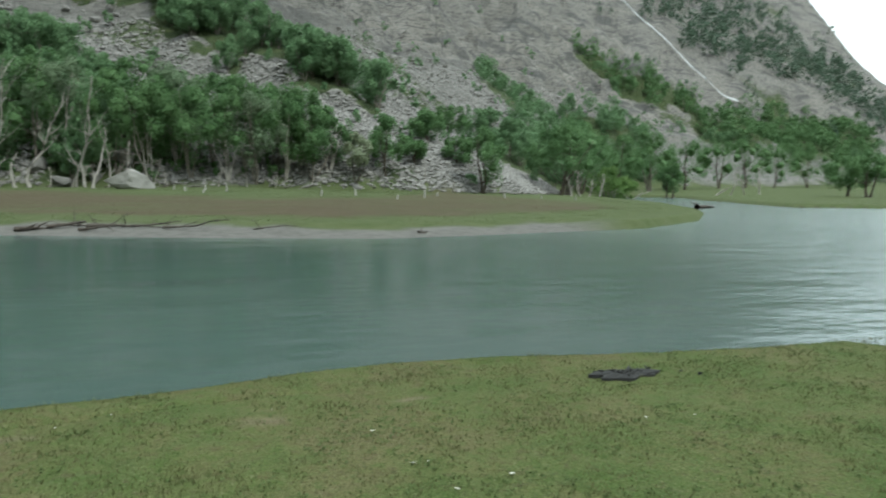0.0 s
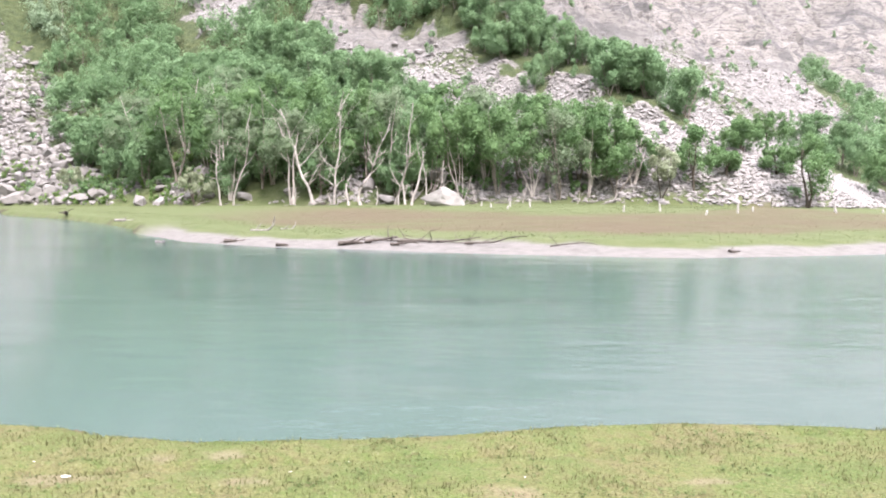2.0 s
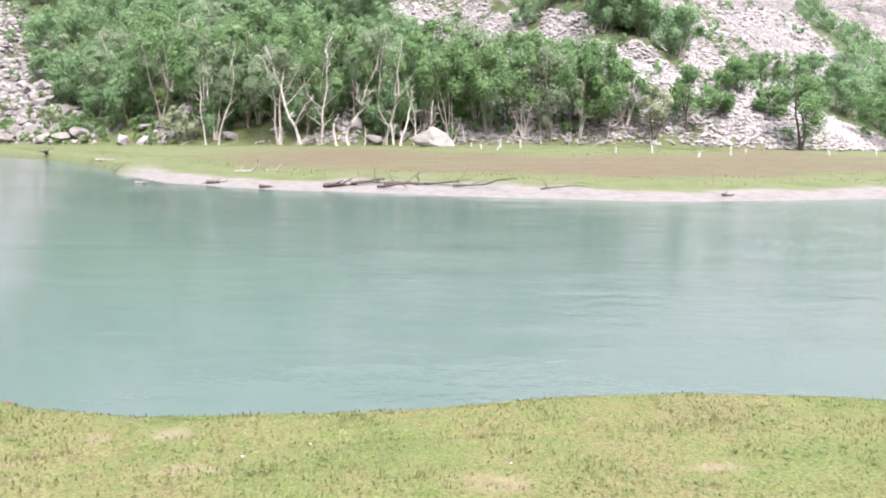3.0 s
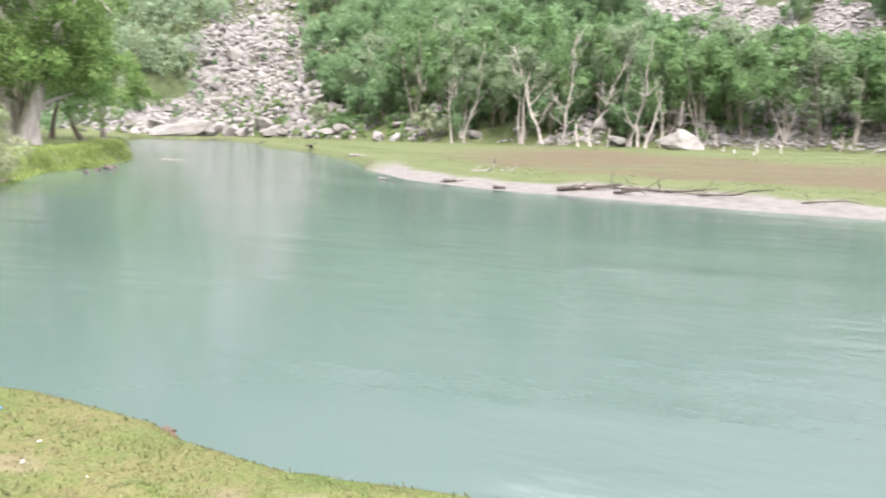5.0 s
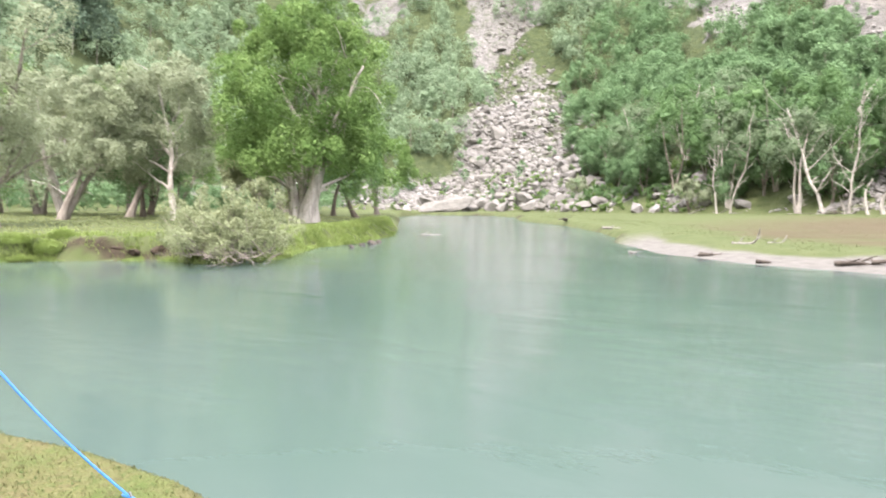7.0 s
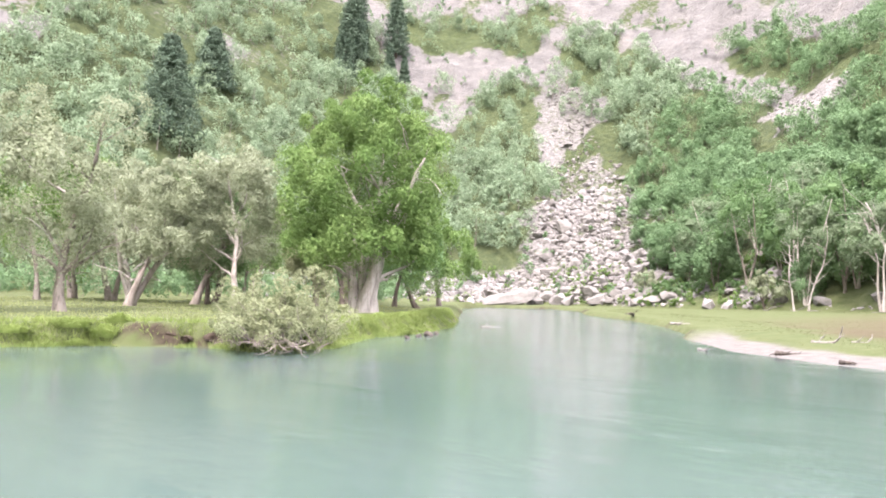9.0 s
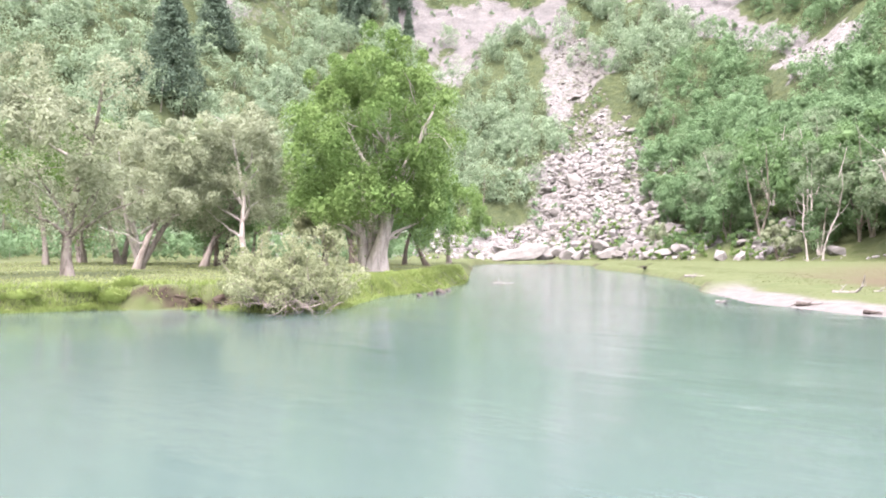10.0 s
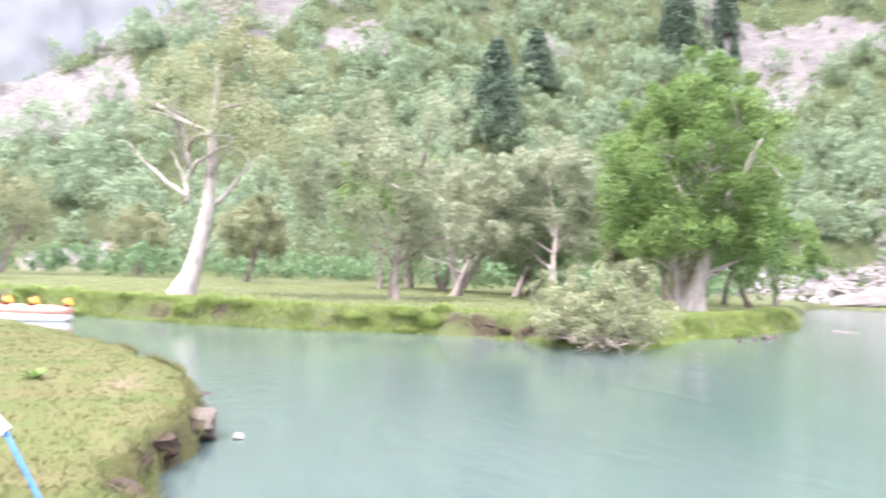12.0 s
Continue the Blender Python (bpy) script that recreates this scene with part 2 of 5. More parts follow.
LEAF_FIR = leaf_material("fir_needle", (0.0386, 0.0644, 0.0429), (0.0624, 0.0929, 0.0629), (0.0855, 0.118, 0.0786))
# Scrub green pushed lighter and bluer, with some slope haze in it.
LEAF_SLOPE = leaf_material("scrub_leaf", (0.0489, 0.092, 0.0407), (0.0902, 0.1454, 0.0718), (0.1297, 0.184, 0.1028), dense=0.45)
BLADE = leaf_material("grass_blade", (0.0358, 0.0426, 0.0151), (0.0644, 0.0671, 0.0275), (0.1045, 0.0935, 0.0523), 6.0, (0.066, 0.0523, 0.0275), dense=0.3)
BLADE_FRESH = leaf_material("bank_grass_blade", (0.0688, 0.1024, 0.0254), (0.1066, 0.1386, 0.0424), (0.1444, 0.165, 0.0665), 1.5, dense=0.3)
BLADE_TUFT = leaf_material("tussock_blade", (0.085, 0.12, 0.03), (0.13, 0.17, 0.055), (0.17, 0.195, 0.08), 1.5, dense=0.2)
BLADE_WOOD = leaf_material("wood_grass_blade", (0.09, 0.108, 0.046), (0.125, 0.143, 0.066), (0.158, 0.168, 0.09), 1.5, dense=0.25)
BLADE_MEADOW = leaf_material("meadow_blade", (0.0413, 0.0523, 0.0198), (0.0605, 0.0715, 0.0308), (0.0825, 0.088, 0.0468), 1.5, dense=0.3)
BLADE_SEDGE = leaf_material("sedge_blade", (0.0633, 0.0517, 0.0341), (0.077, 0.0644, 0.044), (0.0825, 0.0743, 0.0468), 0.5, dense=0.3)
# Leaf green made paler and bluer, so distance haze sits in the colour.
LEAF_HILL_HAZE = leaf_material("hazy_hill_leaf", (0.0815, 0.1187, 0.0708), (0.1245, 0.1691, 0.1063), (0.1648, 0.2042, 0.1397), dense=0.35)
STONE_LIGHT = stone_material("bleached_granite", (0.19, 0.181, 0.172), (0.3, 0.288, 0.275))
STONE = stone_material("granite", (0.095, 0.092, 0.088), (0.17, 0.163, 0.155))
STONE_PALE = stone_material("pale_granite", (0.09568, 0.09154, 0.0847872), (0.15824, 0.150126, 0.138486))
STONE_SCREE = stone_material("scree_stone", (0.132, 0.1258, 0.1197), (0.2112, 0.2015, 0.1918))
# ---- the lie of the land ----
# Edges of the water in plan, water level at z = 0.
NEAR_EDGE = [(200, 47), (120, 40), (60, 26), (30, 14), (14, 7.3), (9.5, 5.2), (7.3, 4.5), (5.4, 4.4), (3.9, 4.5),
             (2.9, 4.65), (1.9, 4.63), (1.1, 4.48), (0.3, 4.2), (-0.3, 4.07), (-1.3, 3.92), (-2.0, 4.0), (-2.3, 4.12), (-3.3, 4.2), (-4.4, 4.05),
             (-5.6, 3.7), (-6.6, 3.5), (-7.8, 3.47), (-8.8, 3.5), (-9.6, 3.88), (-10.9, 4.0), (-13.6, 3.88), (-14.8, 3.55), (-17.9, 2.7),
             (-21.0, 1.4), (-26, -1.0), (-45, -13), (-90, -44)]
LEFT_EDGE = [(-95, -37), (-60, -19), (-39.5, -3.7), (-35.5, 0.1), (-31.4, 4.4), (-29.2, 8), (-27.9, 12.6), (-25.1, 15.5),
             (-22.9, 15.9), (-22.6, 18.8), (-26.9, 23.7), (-29.2, 28.6), (-34.3, 36), (-38.4, 40.3), (-60, 62), (-82, 84)]
FAR_EDGE = [(-90, 98), (-78, 100), (-64, 90), (-52, 74), (-39, 63), (-28, 51), (-21.9, 43), (-19.7, 38.6),
            (-13.7, 31.5), (-8.6, 28.5), (-5.6, 27.8), (0.3, 25.8), (6.3, 24.9), (11.6, 26.5), (16.5, 28.5), (20.7, 30.3),
            (28.7, 37.2), (36.2, 47.2), (46, 67), (54, 91), (60, 111), (72, 124)]
RIGHT_EDGE = [(84, 122), (80, 110), (73, 98), (70, 88), (63, 73), (59.8, 64.2), (70, 61.9), (115, 56), (200, 53)]
# Foot of the mountain slopes.
FOOT = [(-170, -150), (-130, -60), (-112, 0), (-106, 45), (-103, 85), (-94, 112), (-76, 108), (-58, 99), (-40, 93),
        (-18, 88), (20, 86), (42, 92), (60, 118), (85, 148), (120, 176), (180, 206), (280, 240), (430, 290), (900, 420)]
# How high the slopes stand over the level, in degrees, by bearing (to the left of +y).
CREST_AT = [-180, -75, -62, -55, -49.5, -46, -43, -40, -36, -30, 0, 40, 70, 84, 91, 99, 110, 130, 180]
CREST = [6, 2, 2.2, 3.0, 4.8, 7.7, 11.8, 15.6, 21, 26, 29, 29, 28, 22.5, 17.5, 12, 9.5, 8, 6]


# Line of the waterfall down the rock.
FALL = [(186, 327), (191.8, 316.4), (200.4, 298.6), (208.2, 284), (213, 281), (221, 279)]
# A small worn ledge in the near turf.
RUT = [(-2.2, 3.3), (-0.85, 3.5), (-0.03, 3.71), (0.8, 3.88), (1.3, 4.0)]


def to_line(p, line):
    """Distance of the points p (n, 2) from an open line."""
    best = np.full(len(p), 1e9)
    for a, b in zip(line[:-1], line[1:]):
        a, ab = np.array(a, float), np.subtract(b, a).astype(float)
        k = np.clip(((p - a) @ ab) / (ab @ ab), 0, 1)
        best = np.minimum(best, np.hypot(*(p - a - k[:, None] * ab).T))
    return best


def inside(p, ring):
    x, y = p.T
    odd = np.zeros(len(p), bool)
    for (ax, ay), (bx, by) in zip(ring, ring[1:] + ring[:1]):
        if ay != by:
            odd ^= ((ay > y) != (by > y)) & (x < (bx - ax) * (y - ay) / (by - ay) + ax)
    return odd


def fade(v, a, b):
    k = np.clip((v - a) / (b - a), 0, 1)
    return k * k * (3 - 2 * k)


def _lattice(i, j, seed):
    h = np.sin(i * 127.1 + j * 311.7 + seed * 74.7) * 43758.5453
    return h - np.floor(h)


def rough(p, scale, seed=0, octaves=4, gain=0.5):
    """Smooth noise about 0, from -1 to 1, at metres of scale."""
    total, amp = np.zeros(len(p)), 1.0
    for o in range(octaves):
        q = p / scale * 2.03**o + 17.3 * o
        f = np.floor(q)
        u = q - f
        u = u * u * (3 - 2 * u)
        i, j = f.T
        a, b = _lattice(i, j, seed + o), _lattice(i + 1, j, seed + o)
        c, d = _lattice(i, j + 1, seed + o), _lattice(i + 1, j + 1, seed + o)
        top = a + (b - a) * u[:, 0]
        total += amp * (2 * (top + (c + (d - c) * u[:, 0] - top) * u[:, 1]) - 1)
        amp *= gain
    return total


WATER_RING = NEAR_EDGE + LEFT_EDGE + FAR_EDGE + RIGHT_EDGE
HILL_RING = FOOT + [(900, 3000), (-3000, 3000), (-3000, -150)]


def land(p):
    """Height of the ground and what covers it, for points (n, 2)."""
    p = np.asarray(p, float)
    r, az = np.hypot(*p.T), np.degrees(np.arctan2(-p[:, 0], p[:, 1]))
    wet = inside(p, WATER_RING)
    dn, dl, df, dr = (to_line(p, e) for e in (NEAR_EDGE, LEFT_EDGE, FAR_EDGE, RIGHT_EDGE))
    d = np.minimum(np.minimum(dn, dl), np.minimum(df, dr))
    s = np.where(wet, -d, d)
    near, left = (dn <= d), (dl <= d)
    far = (df <= d)
    beach = far * fade(p[:, 0], -20.5, -17) * (1 - fade(p[:, 0], 15, 20))
    wob = 0.10 * rough(p, 0.8, 3, 3) * np.where(near, 0.35, 1.0)
    bite = 0.4 * fade(-p[:, 0], 6, 7.5) * np.clip(rough(p, 0.8, 8, 3) + 0.1, 0, 1)  # torn edge
    bank = np.where(near, 0.45 * fade(s - bite, -0.14, 0.0),
                    np.where(left, 0.85 * fade(s + wob * 1.5 + 0.28 * rough(p, 1.3, 4, 2), -0.02, 0.85), 0.42 * fade(s + wob, 0.0, 0.45)))
    sandy = 0.22 * fade(s, 0, 2.4) + 0.16 * fade(s + wob, 2.3, 3.2)
    bank = bank * (1 - beach) + sandy * beach
    rise = np.where(near, 0.004, np.where(left, 0.011, 0.0215)) * np.clip(s - 2, 0, 75)
    z = np.where(s > -0.2, bank + rise, 0.0) - 0.9 * fade(-s, 0.05, 2.5) - 0.12 * fade(-s, 0.0, 0.15)
    z = z + np.where(s > 0.1, 0.03 * rough(p, 1.7, 5, 3) * np.where(near, 0.5, fade(s, 0.3, 3)), 0)
    z = z + np.where(near & (s > 0.02), 0.011 * rough(p, 0.2, 6, 3) - 0.03 * np.exp(-((to_line(p, RUT) + 0.02 * rough(p, 0.15, 7, 2)) / 0.05) ** 2), 0)
    # mountain
    hill = inside(p, HILL_RING)
    h = np.where(hill, to_line(p, FOOT), 0.0)
    h = np.clip(h + 3.5 * rough(p, 22, 11, 3) * fade(h, 0, 12), 0, None)
    cliff = fade(h, 42, 60) * fade(az, -41, -33) * (1 - fade(az, 12, 22))
    up = 0.58 * np.minimum(h, 46) + 0.92 * np.clip(h - 46, 0, None)
    open_ = fade(to_line(p, FALL), 2.5, 12)
    up = up + open_ * fade(h, 3, 25) * (1.3 * rough(p, 9, 21, 4, 0.6) + 3.2 * rough(p, 34, 22, 2))
    ledge = 3.4
    up = up + open_ * cliff * (0.8 * (np.round((up + 2.5 * rough(p, 14, 31, 2)) / ledge) * ledge - up) + 2.0 * rough(p * [1, 1], 6, 33, 4, 0.65))
    level = np.tan(np.radians(np.interp(az, CREST_AT, CREST)))
    base = np.clip(r - h, 40, None)
    top = level * (base + np.clip((level * base + 16) / np.maximum(0.92 - level, 0.3), 0, 600))
    top = top + 2.0 * rough(p, 18, 41, 3)
    up = np.where(up < top, up, top + 0.12 * (up - top))
    z = z + np.where(hill, up, 0)
    # distant rise that closes the valley behind
    z = z + np.where(hill, 0, np.clip(r - 260, 0, None) * np.where(abs(az) > 125, 0.5, 0.04) * (d > 40))
    return z, s, h, dict(near=near, left=left, far=far, beach=beach, cliff=cliff, az=az, r=r)


def ground_z(x, y):
    return float(land([(x, y)])[0][0])

# ---- building ----
def mesh_of(name, verts, faces, mat, smooth=False):
    """A mesh from arrays: verts (n, 3), faces (m, 3 or 4)."""
    verts, faces = np.asarray(verts, np.float32), np.asarray(faces, np.int32)
    me = bpy.data.meshes.new(name)
    k = faces.shape[1]
    me.vertices.add(len(verts))
    me.vertices.foreach_set("co", verts.ravel())
    me.loops.add(faces.size)
    me.loops.foreach_set("vertex_index", faces.ravel())
    me.polygons.add(len(faces))
    me.polygons.foreach_set("loop_start", np.arange(len(faces), dtype=np.int32) * k)
    me.polygons.foreach_set("use_smooth", np.full(len(faces), smooth))
    me.materials.append(mat)
    me.update(calc_edges=True)
    return me


def part(name, data, parent=None, label=""):
    ob = new(name, data)
    if parent:
        ob.parent = parent
    return tagged(ob, label)


def thing(name, at, label, category, group="", kind=""):
    ob = new(name)
    ob.location = at
    return tagged(ob, label, category, group, kind)


class Pile:
    """Gathers pieces of one mesh."""

    def __init__(self):
        self.v, self.f, self.n = [], [], 0

    def add(self, v, f):
        v = np.asarray(v, float)
        self.v.append(v)
        self.f.append(np.asarray(f, int) + self.n)
        self.n += len(v)

    def mesh(self, name, mat, smooth=False):
        return mesh_of(name, np.concatenate(self.v), np.concatenate(self.f), mat, smooth)


def tube(pts, radii, sides=7, knots=0.0, rng=None):
    """A tapered tube along points, quads, closed at the tip."""
    pts, radii = np.asarray(pts, float), np.asarray(radii, float)
    t = np.gradient(pts, axis=0)
    t /= np.linalg.norm(t, axis=1, keepdims=True) + 1e-9
    ref = np.where(np.abs(t[:, 2:]) > 0.9, [[1.0, 0, 0]], [[0, 0, 1.0]])
    u = np.cross(t, ref)
    u /= np.linalg.norm(u, axis=1, keepdims=True) + 1e-9
    w = np.cross(t, u)
    a = np.linspace(0, 2 * np.pi, sides, endpoint=False)
    ring = np.cos(a)[None, :, None] * u[:, None] + np.sin(a)[None, :, None] * w[:, None]
    rad = radii[:, None] * np.ones((1, sides))
    if knots and rng is not None:
        rad = rad * (1 + knots * rng.uniform(-1, 1, rad.shape))
    v = (pts[:, None] + rad[..., None] * ring).reshape(-1, 3)
    n = len(pts)
    f = [(i * sides + j, i * sides + (j + 1) % sides, (i + 1) * sides + (j + 1) % sides, (i + 1) * sides + j)
         for i in range(n - 1) for j in range(sides)]
    v = np.vstack([v, pts[-1] + t[-1] * radii[-1], pts[0]])
    k = (n - 1) * sides
    f += [(k + j, k + (j + 1) % sides, n * sides, n * sides) for j in range(sides)]
    return v, f


def tube_mesh(name, stems, mat, sides=7, rng=None, knots=0.06):
    pile = Pile()
    for pts, radii in stems:
        v, f = tube(pts, radii, sides, knots, rng)
        pile.add(v, f)
    v, f = np.concatenate(pile.v), np.concatenate(pile.f)
    me = bpy.data.meshes.new(name)
    me.from_pydata(v.tolist(), [], [tuple(dict.fromkeys(q)) for q in f.tolist()])
    me.polygons.foreach_set("use_smooth", np.full(len(me.polygons), True))
    me.materials.append(mat)
    return me


def bent(rng, start, way, length, n=6, wander=0.18, lift=0.0):
    """A crooked line from start along way."""
    p, d = np.array(start, float), np.array(way, float) / np.linalg.norm(way)
    out = [p]
    for _ in range(n):
        d = d + rng.normal(0, wander, 3) + np.array([0, 0, lift])
        d /= np.linalg.norm(d)
        p = p + d * length / n
        out.append(p)
    return np.array(out)


def leaves(rng, centres, sizes, leaf, per, flat=0.35):
    """Small leaf sprays, one uneven triangle each, strewn in clumps."""
    idx = np.repeat(np.arange(len(centres)), per)
    n = len(idx)
    off = rng.normal(0, 1, (n, 3))
    off /= np.linalg.norm(off, axis=1, keepdims=True) + 1e-9
    off *= rng.uniform(0.2, 1.0, (n, 1)) ** 0.5
    off[:, 2] *= 0.75
    c = np.asarray(centres)[idx] + off * np.asarray(sizes)[idx][:, None]
    nrm = rng.normal(0, 1, (n, 3)) * (1 - flat) + off * 1.1 + [0, 0, flat]
    nrm /= np.linalg.norm(nrm, axis=1, keepdims=True)
    u = np.cross(nrm, rng.normal(0, 1, (n, 3)))
    u /= np.linalg.norm(u, axis=1, keepdims=True) + 1e-9
    w = np.cross(nrm, u)
    a = np.array([0.0, 2.1, 4.2]) + rng.uniform(-0.5, 0.5, (n, 3))
    s = leaf * rng.uniform(0.55, 1.3, (n, 3))
    v = (c[:, None] + (np.cos(a) * s)[..., None] * u[:, None] + (np.sin(a) * s)[..., None] * w[:, None]).reshape(-1, 3)
    return v, np.arange(3 * n).reshape(-1, 3)


def ico():
    g = (1 + 5**0.5) / 2
    v = np.array([(-1, g, 0), (1, g, 0), (-1, -g, 0), (1, -g, 0), (0, -1, g), (0, 1, g), (0, -1, -g), (0, 1, -g), (g, 0, -1), (g, 0, 1), (-g, 0, -1), (-g, 0, 1)]) / 1.9
    f = np.array([(0, 11, 5), (0, 5, 1), (0, 1, 7), (0, 7, 10), (0, 10, 11), (1, 5, 9), (5, 11, 4), (11, 10, 2), (10, 7, 6), (7, 1, 8),
                  (3, 9, 4), (3, 4, 2), (3, 2, 6), (3, 6, 8), (3, 8, 9), (4, 9, 5), (2, 4, 11), (6, 2, 10), (8, 6, 7), (9, 8, 1)])
    return v, f


def billows(rng, mid, half, count, size):
    """Rounded heads of foliage that make up a crown: centres, radii, and the way each one faces."""
    d = rng.normal(0, 1, (count, 3))
    d /= np.linalg.norm(d, axis=1, keepdims=True) + 1e-9
    d[:, 2] = np.where(d[:, 2] < -0.85, -0.6 * d[:, 2], d[:, 2])
    c = d * rng.uniform(0.5, 0.92, (count, 1))
    c[:, :2] *= 1.05 - 0.4 * np.clip(c[:, 2:], 0, 1) + 0.25 * np.clip(-c[:, 2:], 0, 1)
    r = size * rng.uniform(0.55, 1.3, count) * (1 - 0.25 * np.clip(d[:, 2], 0, 1))
    return np.asarray(mid) + c * half, r, d


def shade_cores(rng, centres, radii, share=0.66):
    """A crumpled low ball added inside each head of foliage to block light and darken its inside."""
    v0, f0 = ico()
    n = len(centres)
    v = v0[None] * (1 + 0.35 * rng.uniform(-1, 1, (n, 12, 1))) * (np.asarray(radii) * share)[:, None, None] + np.asarray(centres)[:, None]
    return v.reshape(-1, 3), (f0[None] + 12 * np.arange(n)[:, None, None]).reshape(-1, 3)


def foliage(rng, centres, radii, ways, leaf, per, tall=1.1, loose=0.5, hang=0.2):
    """Leaf sprays over the outer and upper side of each head, one uneven triangle each, the lower ones hanging."""
    idx = np.repeat(np.arange(len(centres)), per)
    n = len(idx)
    o = rng.normal(0, 1, (n, 3)) + 0.45 * np.asarray(ways)[idx] + [0, 0, 0.3]
    o /= np.linalg.norm(o, axis=1, keepdims=True) + 1e-9
    rad = np.asarray(radii)[idx] * rng.uniform(0.2, 1.0, n) ** 0.3 * (1 + 0.11 * rng.normal(0, 1, n))
    c = np.asarray(centres)[idx] + o * rad[:, None] * [1, 1, tall]
    c[:, 2] -= hang * rad * np.clip(0.35 - o[:, 2], 0, 1) * rng.uniform(0, 1.6, n)
    nrm = o + rng.normal(0, loose, (n, 3))
    nrm /= np.linalg.norm(nrm, axis=1, keepdims=True) + 1e-9
    u = np.cross(nrm, rng.normal(0, 1, (n, 3)))
    u /= np.linalg.norm(u, axis=1, keepdims=True) + 1e-9
    w = np.cross(nrm, u)
    a = np.array([0.0, 2.1, 4.2]) + rng.uniform(-0.5, 0.5, (n, 3))
    s = leaf * rng.uniform(0.5, 1.25, (n, 3))
    v = (c[:, None] + (np.cos(a) * s)[..., None] * u[:, None] + (np.sin(a) * s)[..., None] * w[:, None]).reshape(-1, 3)
    return v, np.arange(3 * n).reshape(-1, 3)


def tree(name, at, height, seed, label, category="tree", group="", crown=(3.5, 0.35), stems=1, girth=0.22, lean=(0, 0),
         bark=None, leaf=None, leaf_size=0.2, clumps=60, per=60, bare=0, splay=0.35, droop=0.0, fine=1, heads=0, head=0.3, ring=None, loose=0.55, shade_core=0.42, stem=(0.78, 0.92), skirt=0):
    """A tree: tapered trunks with limbs and a crown of leaf clumps. crown: its radius and where on the height it begins."""
    rng = np.random.default_rng(seed)
    bark, leaf = bark or BARK, leaf or LEAF_BIRCH
    root = thing(name, (at[0], at[1], ground_z(*at[:2]) - 0.12), label, category, group)
    radius, low = crown
    wood, tips, dead = [], [], []
    for k in range(stems):
        ang = rng.uniform(0, 2 * np.pi) if stems < 5 else 6.283 * k / stems + rng.uniform(-0.3, 0.3)
        out = splay * (0 if stems == 1 else 1) * rng.uniform(0.5, 1.2)
        way = np.array([np.cos(ang) * out + lean[0], np.sin(ang) * out + lean[1], 1.0])
        base = np.array([np.cos(ang), np.sin(ang), 0]) * (0 if stems == 1 else ring or girth * (0.6 + 0.25 * stems))
        h = height * rng.uniform(*stem)
        trunk = bent(rng, base, way, h, 10, 0.09, 0.05)  # ten joints
        g = girth * rng.uniform(0.75, 1.1)
        rad = g * np.linspace(1, 0.12, 11) ** 0.8
        rad[0] *= 1.55
        rad[1] *= 1.12
        wood.append((trunk, rad))
        limbs = (3, 5, max(5, int(9 / stems ** 0.5)))[fine]
        for j in range(limbs):
            i = int(np.clip(rng.uniform(low * 10, 9.5), 2, 9))
            a2 = rng.uniform(0, 2 * np.pi)
            reach = radius * rng.uniform(0.55, 1.0) * (1.05 - 0.5 * abs(i / 10 - 0.5))
            limb = bent(rng, trunk[i], (np.cos(a2), np.sin(a2), rng.uniform(0.35, 1.0)), reach, 6, 0.2, 0.03 - droop)
            lr = rad[i] * 0.5 * np.linspace(1, 0.15, 7)
            wood.append((limb, lr))
            tips += [limb[3], limb[5], limb[6]]
            for _ in range(fine):
                q = limb[rng.integers(2, 6)]
                twig = bent(rng, q, rng.normal(0, 1, 3) + [0, 0, 0.6], reach * 0.4, 4, 0.25)
                wood.append((twig, lr[3] * 0.5 * np.linspace(1, 0.2, 5)))
                tips += [twig[-1]]
        tips += [trunk[8], trunk[9], trunk[10]]
    part("trunk", tube_mesh("trunk", wood, bark, (4, 5, 8)[fine], rng), root)
    if bare:
        for _ in range(bare):
            a2 = rng.uniform(0, 2 * np.pi)
            z = rng.uniform(low * 0.9, 0.85) * height
            spar = bent(rng, (0, 0, z * 0.75), (np.cos(a2), np.sin(a2), 0.9), radius * rng.uniform(0.6, 0.95), 7, 0.2)
            part("dead_limb", tube_mesh("dead_limb", [(spar, girth * 0.3 * np.linspace(1, 0.2, 8))], DEAD, 5, rng), root, "bare bleached limb")
    tips = np.array(tips)
    mid = np.array([lean[0] * height * 0.6, lean[1] * height * 0.6, height * (low + 1) * 0.5])
    half = np.array([radius, radius, height * (1 - low) * 0.5])
    heads = heads or max(10, clumps // 4)
    c1, r1, w1 = billows(rng, mid, half, heads, radius * head)
    if skirt:
        a, q = rng.uniform(0, 2 * np.pi, skirt), rng.uniform(0.35, 0.85, skirt)
        w0 = np.column_stack([np.cos(a), np.sin(a), 0 * a - 0.2])
        c0 = np.column_stack([np.cos(a) * q * radius, np.sin(a) * q * radius, height * rng.uniform(0.23, 0.38, skirt)])
        c1, r1, w1 = np.concatenate([c1, c0]), np.concatenate([r1, radius * head * rng.uniform(0.7, 1.2, skirt)]), np.concatenate([w1, w0])
        heads += skirt
    some = rng.integers(0, len(tips), max(4, clumps // 5))
    c2 = tips[some] + rng.normal(0, 0.1 * radius, (len(some), 3))
    w2 = (c2 - mid) / half
    r2 = rng.uniform(0.1, 0.2, len(some)) * radius
    many, few = int(0.84 * clumps * per / heads), int(0.16 * clumps * per / len(some))
    v1, f1 = foliage(rng, c1, r1, w1, leaf_size, many, loose=loose)
